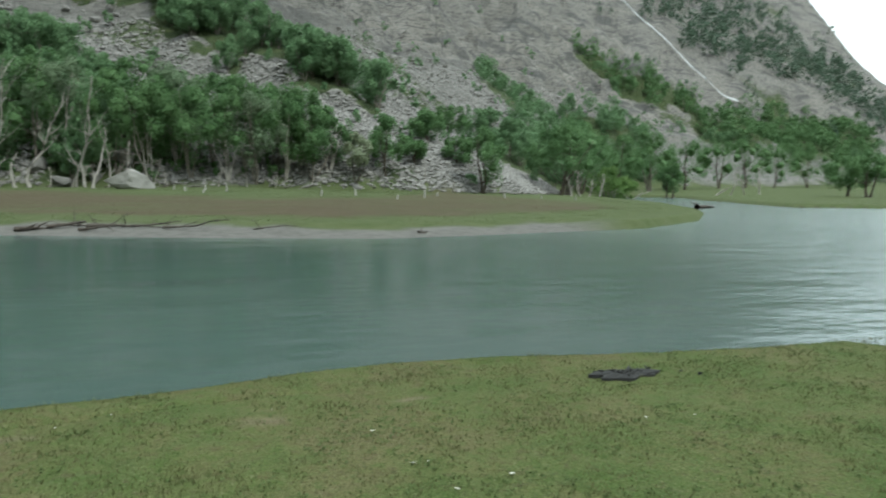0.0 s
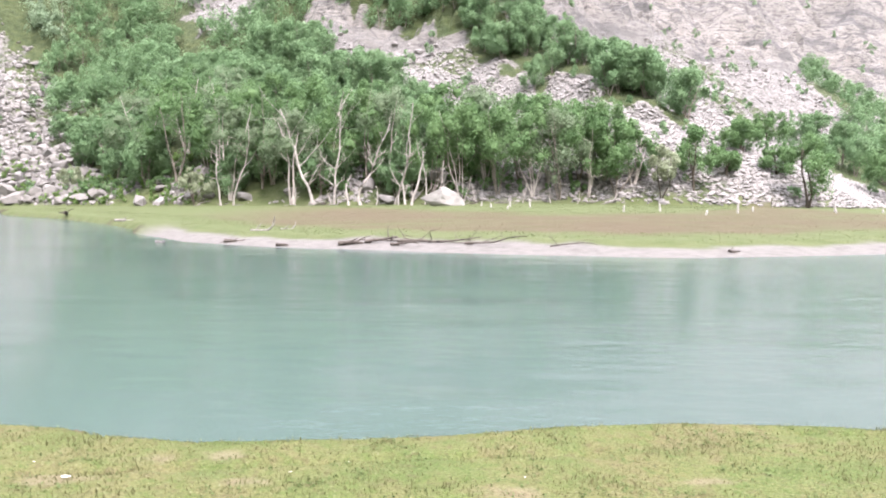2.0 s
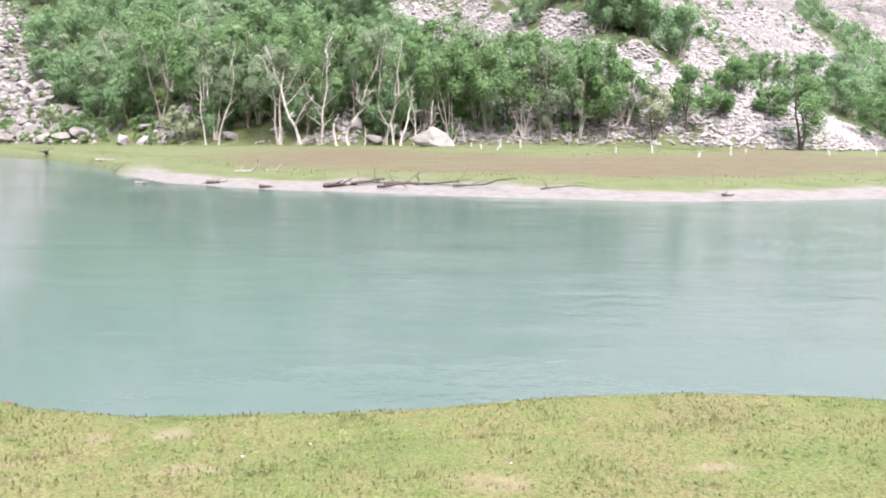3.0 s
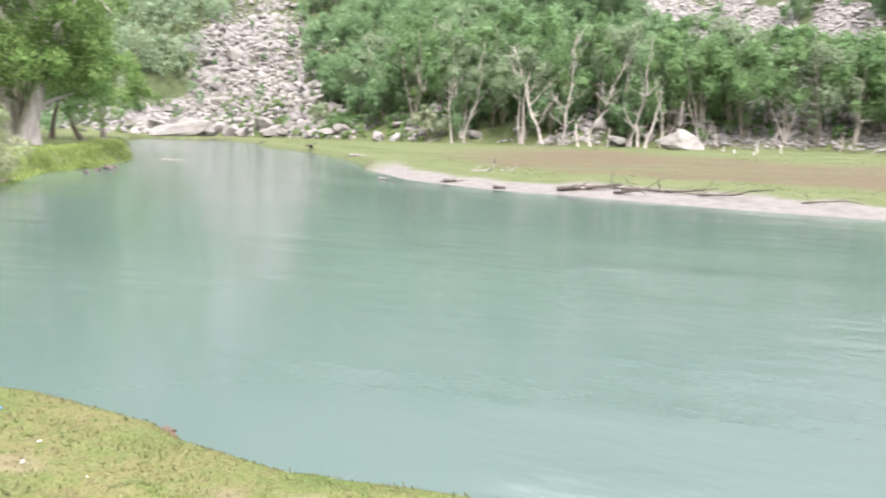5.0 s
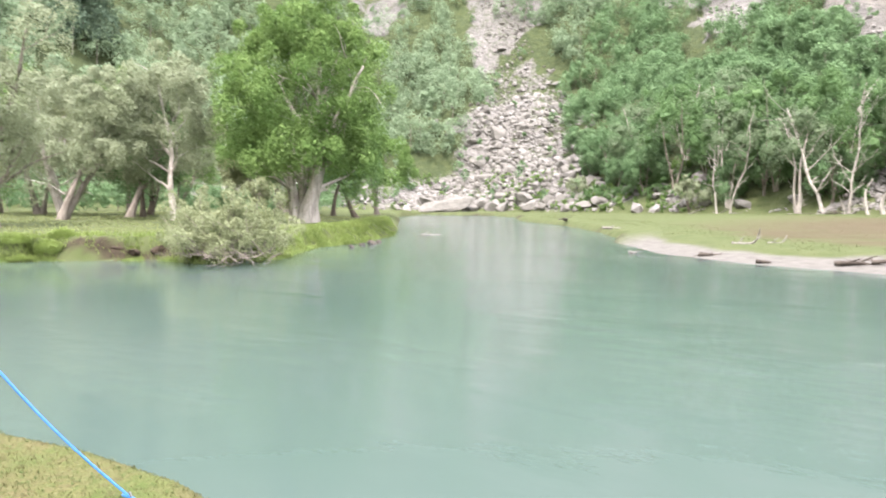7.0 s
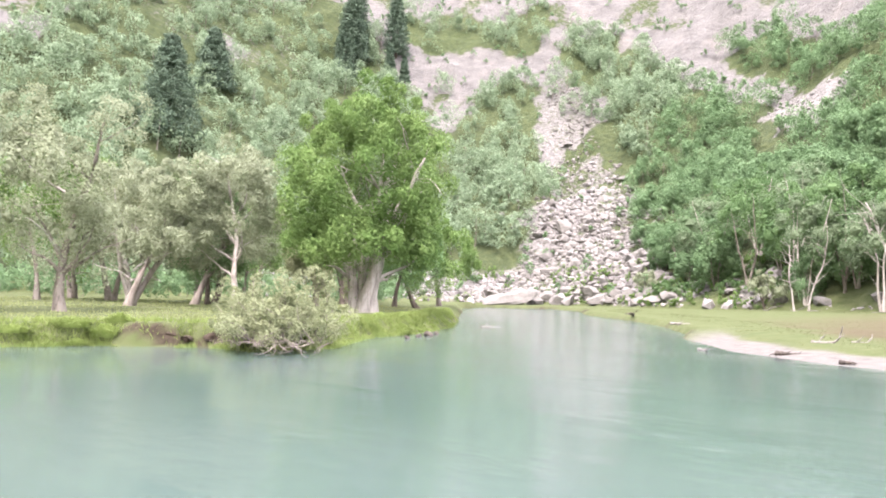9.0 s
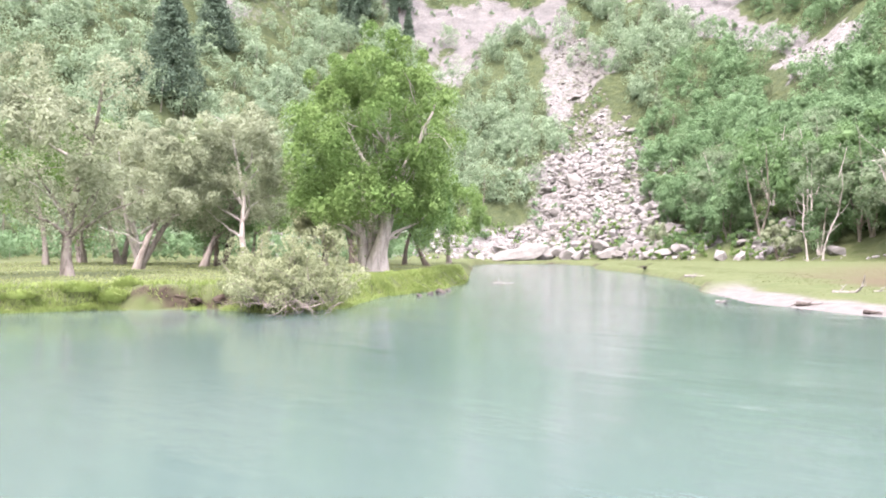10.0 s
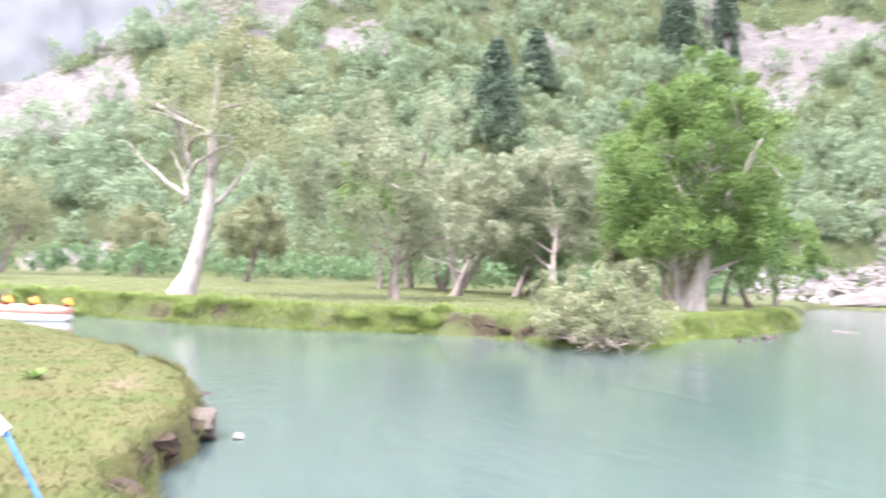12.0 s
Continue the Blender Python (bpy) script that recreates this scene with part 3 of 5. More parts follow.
    v2, f2 = foliage(rng, c2, r2, w2, leaf_size * 0.9, few, loose=loose, hang=0.6)
    # hidden balls added in the heads to stop light passing through
    v3, f3 = shade_cores(rng, c1, r1, shade_core)
    v, f = np.concatenate([v1, v2, v3]), np.concatenate([f1, f2 + len(v1), f3 + len(v1) + len(v2)])
    ok = v[f][:, :, 2].min(1) > height * low * 0.5
    part("crown", mesh_of("crown", v, f[ok], leaf), root)
    return root


def fir(name, at, height, seed, label, group="", radius=None, leaf_size=0.2):
    rng = np.random.default_rng(seed)
    root = thing(name, (at[0], at[1], ground_z(*at[:2]) - 0.2), label, "conifer", group)
    radius = radius or height * 0.17
    pts = bent(rng, (0, 0, 0), (0, 0, 1), height, 10, 0.015)
    part("trunk", tube_mesh("trunk", [(pts, height * 0.016 * np.linspace(1, 0.1, 11))], BARK_DARK, 7, rng), root)
    cs, ss = [], []
    tiers = 16
    for i in range(tiers):
        z = height * (0.12 + 0.86 * i / tiers)
        reach = radius * (1 - i / tiers) ** 0.65 * rng.uniform(0.8, 1.15)
        for a in np.arange(0, 2 * np.pi, 2 * np.pi / 7) + rng.uniform(0, 1):
            for k in (0.35, 0.7, 1.0):
                cs.append((np.cos(a) * reach * k, np.sin(a) * reach * k, z - 0.3 * reach * k + rng.normal(0, 0.15)))
                ss.append(0.1 * radius + 0.2 * reach)
    v, f = leaves(rng, np.array(cs), np.array(ss), leaf_size, 34 if radius < 4.5 else 70, 0.6)
    part("crown", mesh_of("crown", v, f, LEAF_FIR), root)
    return root

# ---- ground, water, distance ----
# Woods and bare rubble on the slopes: lines in plan, half width, how dense.
WOODS = [
    ([(-70, 122), (-84, 150), (-104, 176)], 15, 1.0), ([(-55, 112), (-62, 150), (-78, 172)], 18, 1.0),
    ([(-33, 100), (-36, 124), (-56, 158)], 13, 1.0), ([(-12, 98), (-20, 110), (-36, 120)], 9, 1.0),
    ([(-24, 162), (-14, 148), (-5, 137), (4, 127), (12, 120), (20, 114)], 7, 1.0), ([(-44, 164), (-22, 156)], 9, 0.9),
    ([(34, 118), (44, 126)], 5, 0.3), ([(52, 128), (64, 146), (86, 172)], 6, 0.5), ([(60, 126), (90, 160), (118, 182)], 9, 1.0),
    ([(70, 180), (87, 203), (125, 206)], 8, 0.7), ([(141, 264), (162, 263), (186, 267)], 7, 1.0), ([(188, 246), (244, 268), (296, 290)], 13, 0.9),
    ([(-110, 114), (-124, 136), (-138, 154), (-152, 167)], 12, 1.0), ([(-130, 120), (-150, 150)], 14, 0.9),
    ([(-192, 170), (-178, 186), (-168, 200)], 9, 1.0), ([(-151, 208), (-136, 200), (-121, 192), (-97, 181), (-79, 172)], 10, 1.0),
    ([(-92, 207), (-64, 188), (-43, 162)], 8, 1.0), ([(-118, 160), (-132, 176), (-144, 186)], 8, 0.35),
    ([(-130, 20), (-140, 60), (-135, 100)], 26, 0.9),
    ([(-175, 10), (-178, 60), (-165, 100), (-158, 128)], 22, 0.8), ([(-145, -60), (-150, -20), (-150, 20)], 26, 0.9),
    ([(-205, 60), (-205, 110), (-200, 140)], 18, 0.65), ([(-190, -30), (-200, 10)], 14, 0.5),
]
BARE = [([(-93, 107), (-60, 102)], 7), ([(-86, 104), (-86, 117)], 16), ([(-92, 128), (-101, 144)], 11), ([(-104, 150), (-116, 162)], 5),
        ([(-184, 157), (-163, 173)], 6), ([(-163, 168), (-158, 148)], 5), ([(-166, 180), (-156, 192), (-159, 210), (-147, 228)], 5),
        ([(-142, 230), (-109, 205), (-85, 189), (-60, 168)], 6), ([(-187, 40), (-190, 46)], 6), ([(-180, 22), (-184, 16)], 5), ([(-184, -17), (-180, -30)], 8),
        ([(-36, 150), (-30, 144), (-16, 133), (-6, 122), (7, 111)], 7), ([(22, 92), (34, 100), (40, 112)], 12)]


def woods_at(p):
    w = np.zeros(len(p))
    for line, half, dense in WOODS:
        w = np.maximum(w, dense * (1 - fade(to_line(p, line) + 0.35 * half * rough(p, half * 0.8, 61, 3), half * 0.75, half * 1.15)))
    for line, half in BARE:
        w *= fade(to_line(p, line) + 0.6 * half * rough(p, half * 0.7, 62, 3), half * 0.7, half * 1.2)
    return w


def build_ground():
    rings = [0.004]
    while rings[-1] < 3200:
        r = rings[-1]
        step = 0.05 if r < 2 else 0.035 if r < 6 else 0.008 * r if r < 21 else 0.0048 * r if r < 44 else 0.0105 * r if r < 330 else 0.05 * r
        rings.append(r + step)
    az = np.concatenate([np.arange(-56, 106, 0.48), np.arange(106, 304, 3.0)])
    rr, aa = np.meshgrid(rings, np.radians(az), indexing="ij")
    p = np.stack([-np.sin(aa) * rr, np.cos(aa) * rr], -1).reshape(-1, 2)
    z, s, h, m = land(p)
    n, k = rr.shape
    i, j = np.meshgrid(np.arange(n - 1), np.arange(k), indexing="ij")
    j2 = (j + 1) % k
    f = np.stack([i * k + j, i * k + j2, (i + 1) * k + j2, (i + 1) * k + j], -1).reshape(-1, 4)[:, ::-1]
    v = np.column_stack([p, z])
    me = mesh_of("ground", v, f, GROUND, True)
    me.polygons.foreach_set("use_smooth", np.repeat(True, len(f)) & (h[f].max(1) < 4))
    woods = woods_at(p)
    hill = fade(h + 2 * rough(p, 3, 71, 3), 0.5, 4.0) * (h > 0)
    sand = np.maximum(m["beach"] * (1 - fade(s + 0.5 * rough(p, 2.5, 72, 3), 1.9, 2.7)), 0)
    for x, y, rx, ry in [(-1.0, 3.66, 0.15, 0.09), (-1.38, 3.6, 0.13, 0.07), (-1.8, 3.22, 0.22, 0.1), (1.78, 3.56, 0.14, 0.07), (0.7, 3.25, 0.18, 0.1),
                         (-0.7, 3.25, 0.16, 0.05), (-2.5, 3.4, 0.2, 0.1), (4.2, 2.1, 0.16, 0.1), (-12.2, 3.1, 1.1, 0.3)]:
        q = np.hypot((p[:, 0] - x) / rx, (p[:, 1] - y) / ry) + 0.35 * rough(p, 0.12 * max(1, rx), 73, 3)
        sand = np.maximum(sand, 0.55 * (1 - fade(q, 0.35, 1.25)))
    bank = np.where(m["near"], (s < np.where(p[:, 0] < -6, 0.0, -0.07)) & (s > -0.5), False) * np.where(p[:, 0] < -6, 0.25 + 0.75 * fade(rough(p, 1.4, 99, 2), -0.15, 0.25), 1.0)
    bank = np.maximum(bank, s < -0.3)
    torn = fade(rough(p, 4.0, 74, 3), 0.15, 0.5)
    bank = np.maximum(bank, np.where(m["left"], 0.12 * torn * (1 - fade(s, 0.1, 0.35)), 0))
    # bare soil patches, their dark tone also holding the undercut's shade
    for x, y, q in ((-26.9, 14.1, 1.7), (-25.6, 15.6, 1.1), (-29.6, 9.0, 0.9), (-31.2, 5.4, 0.6), (-27.4, 24.6, 0.6), (-38.6, 41, 1.6), (-33, 3.2, 0.8), (-41, -4.4, 1.8)):
        bank = np.maximum(bank, (1 - fade(np.hypot(p[:, 0] - x, p[:, 1] - y) + 0.5 * rough(p, 0.5, 79, 4), q * 0.55, q)) * m["left"] * fade(s, 0.08, 0.2) * (1 - fade(s + 0.15 * rough(p, 0.3, 90, 3), 0.4, 0.6)))
    bank = np.maximum(bank, np.where(m["far"] & (m["beach"] < 0.2) & (p[:, 0] < 0), fade(rough(p, 5, 75, 2), 0.0, 0.5) * (1 - fade(s, 0.25, 0.5)), 0))
    sedge = m["far"] * fade(s + 1.2 * rough(p, 4, 76, 3), 5.5, 8) * (1 - fade(s + 2.5 * rough(p, 7, 77, 3), 22, 28)) * fade(p[:, 0], -30, -12)
    sedge *= (1 - fade(p[:, 0], 26, 34)) * 0.9
    bare_rock = np.maximum(m["cliff"], fade(m["r"], 190, 260) * (m["az"] < -22) * fade(h, 14, 30))
    scree = (1 - fade(bare_rock, 0.15, 0.5)) * (1 - fade(h, 60, 90))
    meadow = np.where(m["near"], 0.0, 1.0)
    for name, val in (("sand", sand), ("soil", bank), ("sedge", sedge), ("hill", hill), ("scree", scree), ("meadow", meadow), ("cliff", bare_rock),
                      ("scrub", np.clip(0.6 * woods + 0.36 * fade(rough(p, 12, 78, 4), 0.25, 0.8) * (1 - m["cliff"]), 0, 1))):
        layer = me.attributes.new(name, "FLOAT", "POINT")
        layer.data.foreach_set("value", np.asarray(val, np.float32))
    tagged(part("ground", me), "short olive turf, sandy shore, meadow and grey rocky mountainside", "ground", kind="structure")


build_ground()
pile = Pile()
gx, gy = np.meshgrid(np.linspace(-260, 260, 105), np.linspace(-70, 150, 45), indexing="ij")
n, k = gx.shape
i, j = np.meshgrid(np.arange(n - 1), np.arange(k - 1), indexing="ij")
pile.add(np.column_stack([gx.ravel(), gy.ravel(), 0 * gx.ravel()]),
         np.stack([i * k + j, (i + 1) * k + j, (i + 1) * k + j + 1, i * k + j + 1], -1).reshape(-1, 4))
tagged(part("water", pile.mesh("water", WATER, True)), "milky turquoise glacier river with small ripples", "river", kind="structure")

# ---- trees along the foot of the slope ----
BIRCH = "slender pale-trunked birch with a loose green crown beside the meadow"


def birches(rows, seed, leaf, bark, label, group, low=0.2, stems=2, girth=0.17, clumps=74, per=86, name="birch_tree", splay=0.16, olive=()):
    for n, (x, y, h, r) in enumerate(rows):
        tree(name, (x, y), h, seed + n, label, group=group, crown=(r, low), stems=stems, girth=girth, bark=bark[n % len(bark)], leaf=LEAF_OLIVE if leaf is LEAF_BIRCH and n % 5 in olive else leaf,
             leaf_size=0.145, clumps=clumps, per=per, splay=splay, heads=17, head=0.34)


birches([(-52, 104, 14, 4.5), (-45, 100, 14, 4.5), (-38, 97, 15, 4.6), (-35, 93, 14, 3.6), (-30, 95, 15, 4.4), (-26, 90, 13, 3.6), (-23, 93, 14.5, 4.4),
         (-17, 91, 14, 3.8), (-14, 91, 13.5, 4.0), (-48, 110, 13, 4.5), (-40, 105, 13, 4.6)],
        100, LEAF_BIRCH, [BARK_PALE, BARK, BARK_PALE], BIRCH, "birches along the meadow", olive=(0, 3))
birches([(-9, 89, 12, 3.6), (-5.4, 88.4, 12, 3.8), (-1, 88.6, 12, 3.8), (3, 88.2, 11.5, 3.8), (6, 87.6, 11, 3.8), (9.3, 88, 10.5, 3.6), (12.5, 88.2, 9, 3.2), (14.6, 89.5, 7.5, 2.6), (-7, 92, 12.5, 4), (-2.6, 92.4, 12, 4), (1.6, 92, 12, 4), (5, 91.4, 11.5, 4), (8.6, 91.6, 10.5, 3.8), (11.4, 91, 9.5, 3.4)],
        120, LEAF_BIRCH, [BARK, BARK_PALE], "bushy green birch with many thin grey stems", "many-stemmed birches", low=0.22, stems=4, girth=0.1, splay=0.3, olive=(4,))
birches([(-39.5, 93, 4.6, 2.0), (-64, 106, 4, 2.2), (17.4, 87.2, 6.2, 2.0)], 135, LEAF_GREY, [BARK_DARK], "small grey-green shrubby willow with a dark bent stem",
        "shrubs at the meadow edge", low=0.3, stems=2, girth=0.1, clumps=40, per=70, name="willow_shrub", splay=0.5)
birches([(34.6, 90.2, 8.2, 3.1), (21.3, 89, 7.2, 2.7), (30, 101, 5, 2.4), (39, 118, 6, 3.0), (26, 93, 3.4, 1.8), (33, 96, 4, 2.0)], 140, LEAF_BIRCH, [BARK_DARK],
        "dark green round-headed tree among the scree", "trees on the scree", low=0.25, stems=2, girth=0.16, name="scree_tree")
birches([(52, 104, 11, 5.0), (57, 111, 12, 5.5), (66, 124, 13, 5.5), (73, 134, 13, 6), (84, 142, 13, 6), (97, 150, 14, 6.5)], 150, LEAF_BIRCH, [BARK_DARK, BARK],
        "broad dense green tree at the head of the inlet", "trees round the inlet", low=0.16, stems=3, girth=0.22, name="inlet_tree", clumps=110)
birches([(61, 105, 6, 3.2), (66, 110, 5, 2.8)], 165, LEAF_BRIGHT, [BARK], "low light green willow beside dead roots", "light willows", low=0.1, stems=4, girth=0.1,
        name="willow_shrub")
birches([(79, 115, 8, 2.8), (112, 158, 12, 6), (128, 166, 13, 7), (146, 178, 14, 7), (164, 188, 14, 7), (184, 196, 13, 7), (206, 206, 12, 7), (228, 214, 12, 7), (100, 97, 7, 3.4), (94, 87, 6.4, 2.6)],
        170, LEAF_BIRCH, [BARK_DARK], "dark green spreading tree on the far flats", "trees on the far flats", low=0.22, stems=2, girth=0.22, name="meadow_tree")

# ---- old trees on the wooded bank ----
tree("poplar_tree", (-36.2, 30.7), 15.4, 212, "large old poplar with thick pale split trunk on the grassy bank", crown=(5.4, 0.09), stems=6, girth=0.33, bark=BARK_PALE,
     leaf=LEAF_BRIGHT, leaf_size=0.088, clumps=330, per=330, splay=0.06, ring=0.5, fine=1, heads=210, head=0.15, loose=0.75, shade_core=0.3, stem=(0.58, 0.74), skirt=60, bare=4)
OLD = [("leaning grey willow with a pale grey-green crown", LEAF_GREY, BARK, [(-38.2, 14.2, 10.6, 4.2, -0.14), (-47, 20.9, 9.6, 3.0, 0.2), (-52, 27.3, 11.6, 4.0, 0.2)]),
       ("tall straight willow with pale trunk", LEAF_GREY, BARK_PALE, [(-44, 26.4, 11.5, 3.6, -0.05), (-56, 24.5, 11, 3.8, 0.03)]),
       ("dark-barked willow in the shade of the wood", LEAF_BIRCH, BARK_DARK, [(-52.5, 28.6, 9.5, 3.4, 0), (-58.5, 31.8, 10, 4.2, 0), (-44.5, 42.2, 9.2, 3.8, -0.2), (-61, 47, 11, 4.6, 0), (-52, 46, 9, 4.2, 0)]),
       ("light green willow behind the first row of trees", LEAF_BRIGHT, BARK, [(-60, 19, 12, 4.6, 0), (-68, 24, 13, 5, 0), (-66, 34, 13, 5, 0), (-76, 44, 12, 5, 0), (-58, 57, 9.5, 4.2, 0), (-70, 54, 11, 5, 0)]),
       ("pale olive willow with feathery leaves", LEAF_PALE, BARK, [(-48, 35, 7.2, 2.8, 0), (-62, 25, 11, 4.2, 0), (-100, -1, 9, 4.2, 0), (-90, -14, 11, 5, 0), (-66, -14, 8, 4.4, 0), (-74, 9.4, 8.5, 3.6, 0.1)])]
for g, (label, leaf, bark, rows) in enumerate(OLD):
    for n, (x, y, h, r, lean) in enumerate(rows):  # lean: along the bank
        tree("willow_tree", (x, y), h, 220 + 10 * g + n, label, group="willows on the wooded bank", crown=(r, 0.2), stems=2 if n % 2 else 1, girth=0.25, bark=bark,
             leaf=leaf, leaf_size=0.085 if g < 2 else 0.12, clumps=120, per=230 if g < 2 else 130, heads=64, head=0.2, loose=0.8, shade_core=0.3, splay=0.3, lean=(1.3 * lean, 1.5 * lean), bare=2 if leaf is LEAF_GREY else 0, fine=2 if leaf is LEAF_GREY else 1)
tree("white_tree", (-39.1, 3.9), 13.6, 300, "tall white-barked half-dead tree with sparse yellow-green leaves", crown=(4.6, 0.42), stems=1, girth=0.42, bark=DEAD,
     leaf=LEAF_PALE, leaf_size=0.1, clumps=110, per=95, lean=(0.1, 0.34), bare=8, fine=2, heads=44, head=0.22, loose=0.9, shade_core=0.0)

# ---- conifers ----
for n, (x, y, h) in enumerate([(-185, 137, 27), (-189, 141, 25), (-182, 132, 22), (-184, 153, 24), (-177, 145, 13), (-176, 150, 9)]):
    fir("spruce_tree", (x, y), h, 320 + n, "narrow dark green spruce on the slope", "spruces on the slope", h * 0.17, 0.3)
fir("fir_tree", (-152, 67, 0), 24, 340, "dark blue-green fir with layered boughs above the willows", radius=6.6, leaf_size=0.26)
fir("fir_tree", (-176, 88, 0), 17, 341, "dark blue-green fir with layered boughs above the willows", radius=4.8, leaf_size=0.26)


# ---- woods on the slopes ----
def crowns(name, pts, sizes, leaf, leaf_size, label, seed, n_clump=9, per=24, tall=1.0):
    rng = np.random.default_rng(seed)
    z = land(pts)[0]
    cs, ss, ks = [], [], []
    for (x, y), h, z0 in zip(pts, sizes, z):
        c, r, w = billows(rng, (x, y, z0 + h * 0.5), np.array([h * 0.36, h * 0.36, h * 0.46 * tall]), n_clump, h * 0.17)
        cs.append(c)
        ss.append(r)
        ks.append(w)
    cs, ss, ks = np.concatenate(cs), np.concatenate(ss), np.concatenate(ks)
    v, f = foliage(rng, cs, ss, ks, leaf_size, per, loose=0.35)
    tagged(part(name, mesh_of(name, v, f, leaf)), label, "woods", kind="stuff")
    stems = Pile()
    for (x, y), h, z0 in list(zip(pts, sizes, z))[::4]:
        foot = np.array([x, y, z0 - 0.3])
        v, f = tube([foot, foot + [0.05 * h, 0, 0.35 * h], foot + [0.0, 0.05 * h, 0.75 * h]], np.array([0.014, 0.01, 0.005]) * h, 3)
        stems.add(v, f)
    v, f = np.concatenate(stems.v), np.concatenate(stems.f)
    me = bpy.data.meshes.new("stems")
    me.from_pydata(v.tolist(), [], [tuple(dict.fromkeys(q)) for q in f.tolist()])
    me.materials.append(BARK)
    tagged(part(name + "_stems", me), "thin grey stems under the crowns of the slope woods", "woods", kind="stuff")


rng = np.random.default_rng(77)
cand = np.column_stack([rng.uniform(-240, 200, 52000), rng.uniform(-80, 260, 52000)])
_, _, hh, mm = land(cand)
ww = woods_at(cand)
seen = (hh > 1.0) & (mm["az"] > -54) & (mm["az"] < 104) & (mm["r"] < 300)
keep = seen & (rng.uniform(0, 1, len(cand)) < ww * np.where(cand[:, 0] > -100, 0.2, 0.155))
pts = cand[keep]
size = rng.uniform(4.6, 9.6, len(pts)) * np.where(pts[:, 0] > 20, 0.85, np.where(pts[:, 0] > -22, 0.88, 1.0))
left = pts[:, 0] < -100
dist = np.hypot(*pts.T) + 1000 * left
close = np.argsort(dist)[:200]
models = [tree("slope_birch", (0, 0), 6.5, 360 + k, "light green birch growing on the rocky slope", group="birches on the slope", crown=(2.5, 0.1), stems=2, girth=0.1,
               bark=BARK, leaf=LEAF_SLOPE, leaf_size=0.165, clumps=64, per=68, splay=0.25, fine=0, heads=13, head=0.4) for k in range(8)]
for k, i in enumerate(close):
    x, y = pts[i]
    m = Matrix.LocRotScale((x, y, ground_z(x, y) - 0.2), Euler((0, 0, rng.uniform(0, 6.28))), Vector((1, 1, rng.uniform(0.85, 1.15))) * (size[i] / 6.5))
    if k < 8:
        models[k].matrix_basis = m
    else:
        copy_thing(models[k % 8], m @ Matrix.Diagonal((*(1 / v for v in models[k % 8].scale), 1)))
far_off = np.ones(len(pts), bool)
far_off[close] = False
pts, size, left = pts[far_off], size[far_off], left[far_off]
crowns("slope_woods", pts[~left], size[~left], LEAF_SLOPE, 0.25, "dense light green birch scrub covering the mountainside", 78, 14, 46)
crowns("hillside_woods", pts[left], size[left] * 1.1, LEAF_HILL_HAZE, 0.3, "dense mixed green woods on the slope behind the willows", 79, 12, 34)
keep = seen & (ww < 0.45) & (rng.uniform(0, 1, len(cand)) < np.where(mm["az"] > 30, 0.06, 0.034) * (1 - 0.5 * mm["cliff"]))
crowns("slope_shrubs", cand[keep], rng.uniform(1.6, 3.8, keep.sum()), LEAF_SLOPE, 0.2, "scattered green shrubs among bare rock", 80, 5, 40)
cand = np.column_stack([rng.uniform(40, 330, 16000), rng.uniform(170, 320, 16000)])
_, _, hh, mm = land(cand)
keep = (hh > 2) & ~((mm["r"] < 300) & (cand[:, 0] < 200) & (cand[:, 1] < 260)) & (rng.uniform(0, 1, 16000) < 0.16 * woods_at(cand))
crowns("inlet_woods", cand[keep], rng.uniform(5, 9.5, keep.sum()), LEAF_BIRCH, 0.36, "green woods on the slope beyond the inlet", 83, 11, 30)
cand = np.column_stack([rng.uniform(170, 400, 6000), rng.uniform(250, 460, 6000)])
_, _, hh, mm = land(cand)
edge = to_line(cand, [(235, 345), (275, 352), (318, 350), (350, 340)])
keep = (rng.uniform(0, 1, 6000) < 0.22 * (1 - fade(edge, 22, 48)) + 0.008) & (hh > 30)
crowns("ridge_conifers", cand[keep], rng.uniform(7, 13, keep.sum()), LEAF_FIR, 0.55, "dark conifers along the far ridge", 81, 8, 16, 1.3)
keep = (rng.uniform(0, 1, 6000) < 0.12) & (hh > 2) & (hh < 26)
crowns("far_scrub", cand[keep], rng.uniform(4, 8, keep.sum()), LEAF_SLOPE, 0.42, "green scrub at the foot of the far slope", 82, 8, 30)
rng = np.random.default_rng(87)
low_edge = np.column_stack([rng.uniform(-62, 13, 150), rng.uniform(88.5, 95, 150)])
low_edge[:, 1] += np.clip(-14 - low_edge[:, 0], 0, 60) * 0.28
crowns("undergrowth", low_edge, rng.uniform(0.9, 2.4, 150), LEAF_BIRCH, 0.13, "low leafy undergrowth beneath the birches", 90, 6, 42)
herb = np.column_stack([rng.uniform(-110, -38, 1700), rng.uniform(91, 122, 1700)])
_, _, hh, _ = land(herb)
herb = herb[(hh > 0.0) & (hh < 12) & (rough(herb, 5, 98, 3) > np.where(herb[:, 0] < -64, 0.2, -0.1))]
crowns("herbs", herb, rng.uniform(0.5, 1.6, len(herb)), LEAF_BRIGHT, 0.11, "bright green herbs among the boulders at the foot of the slope", 91, 5, 34)
rng = np.random.default_rng(88)
cand = np.column_stack([rng.uniform(-112, -56, 700), rng.uniform(-30, 96, 700)])
_, ss_, hh, mm = land(cand)
keep = mm["left"] & (ss_ > 8) & (to_line(cand, [(-110, -30), (-104, 0), (-96, 40), (-80, 70), (-72, 78)]) < 17)
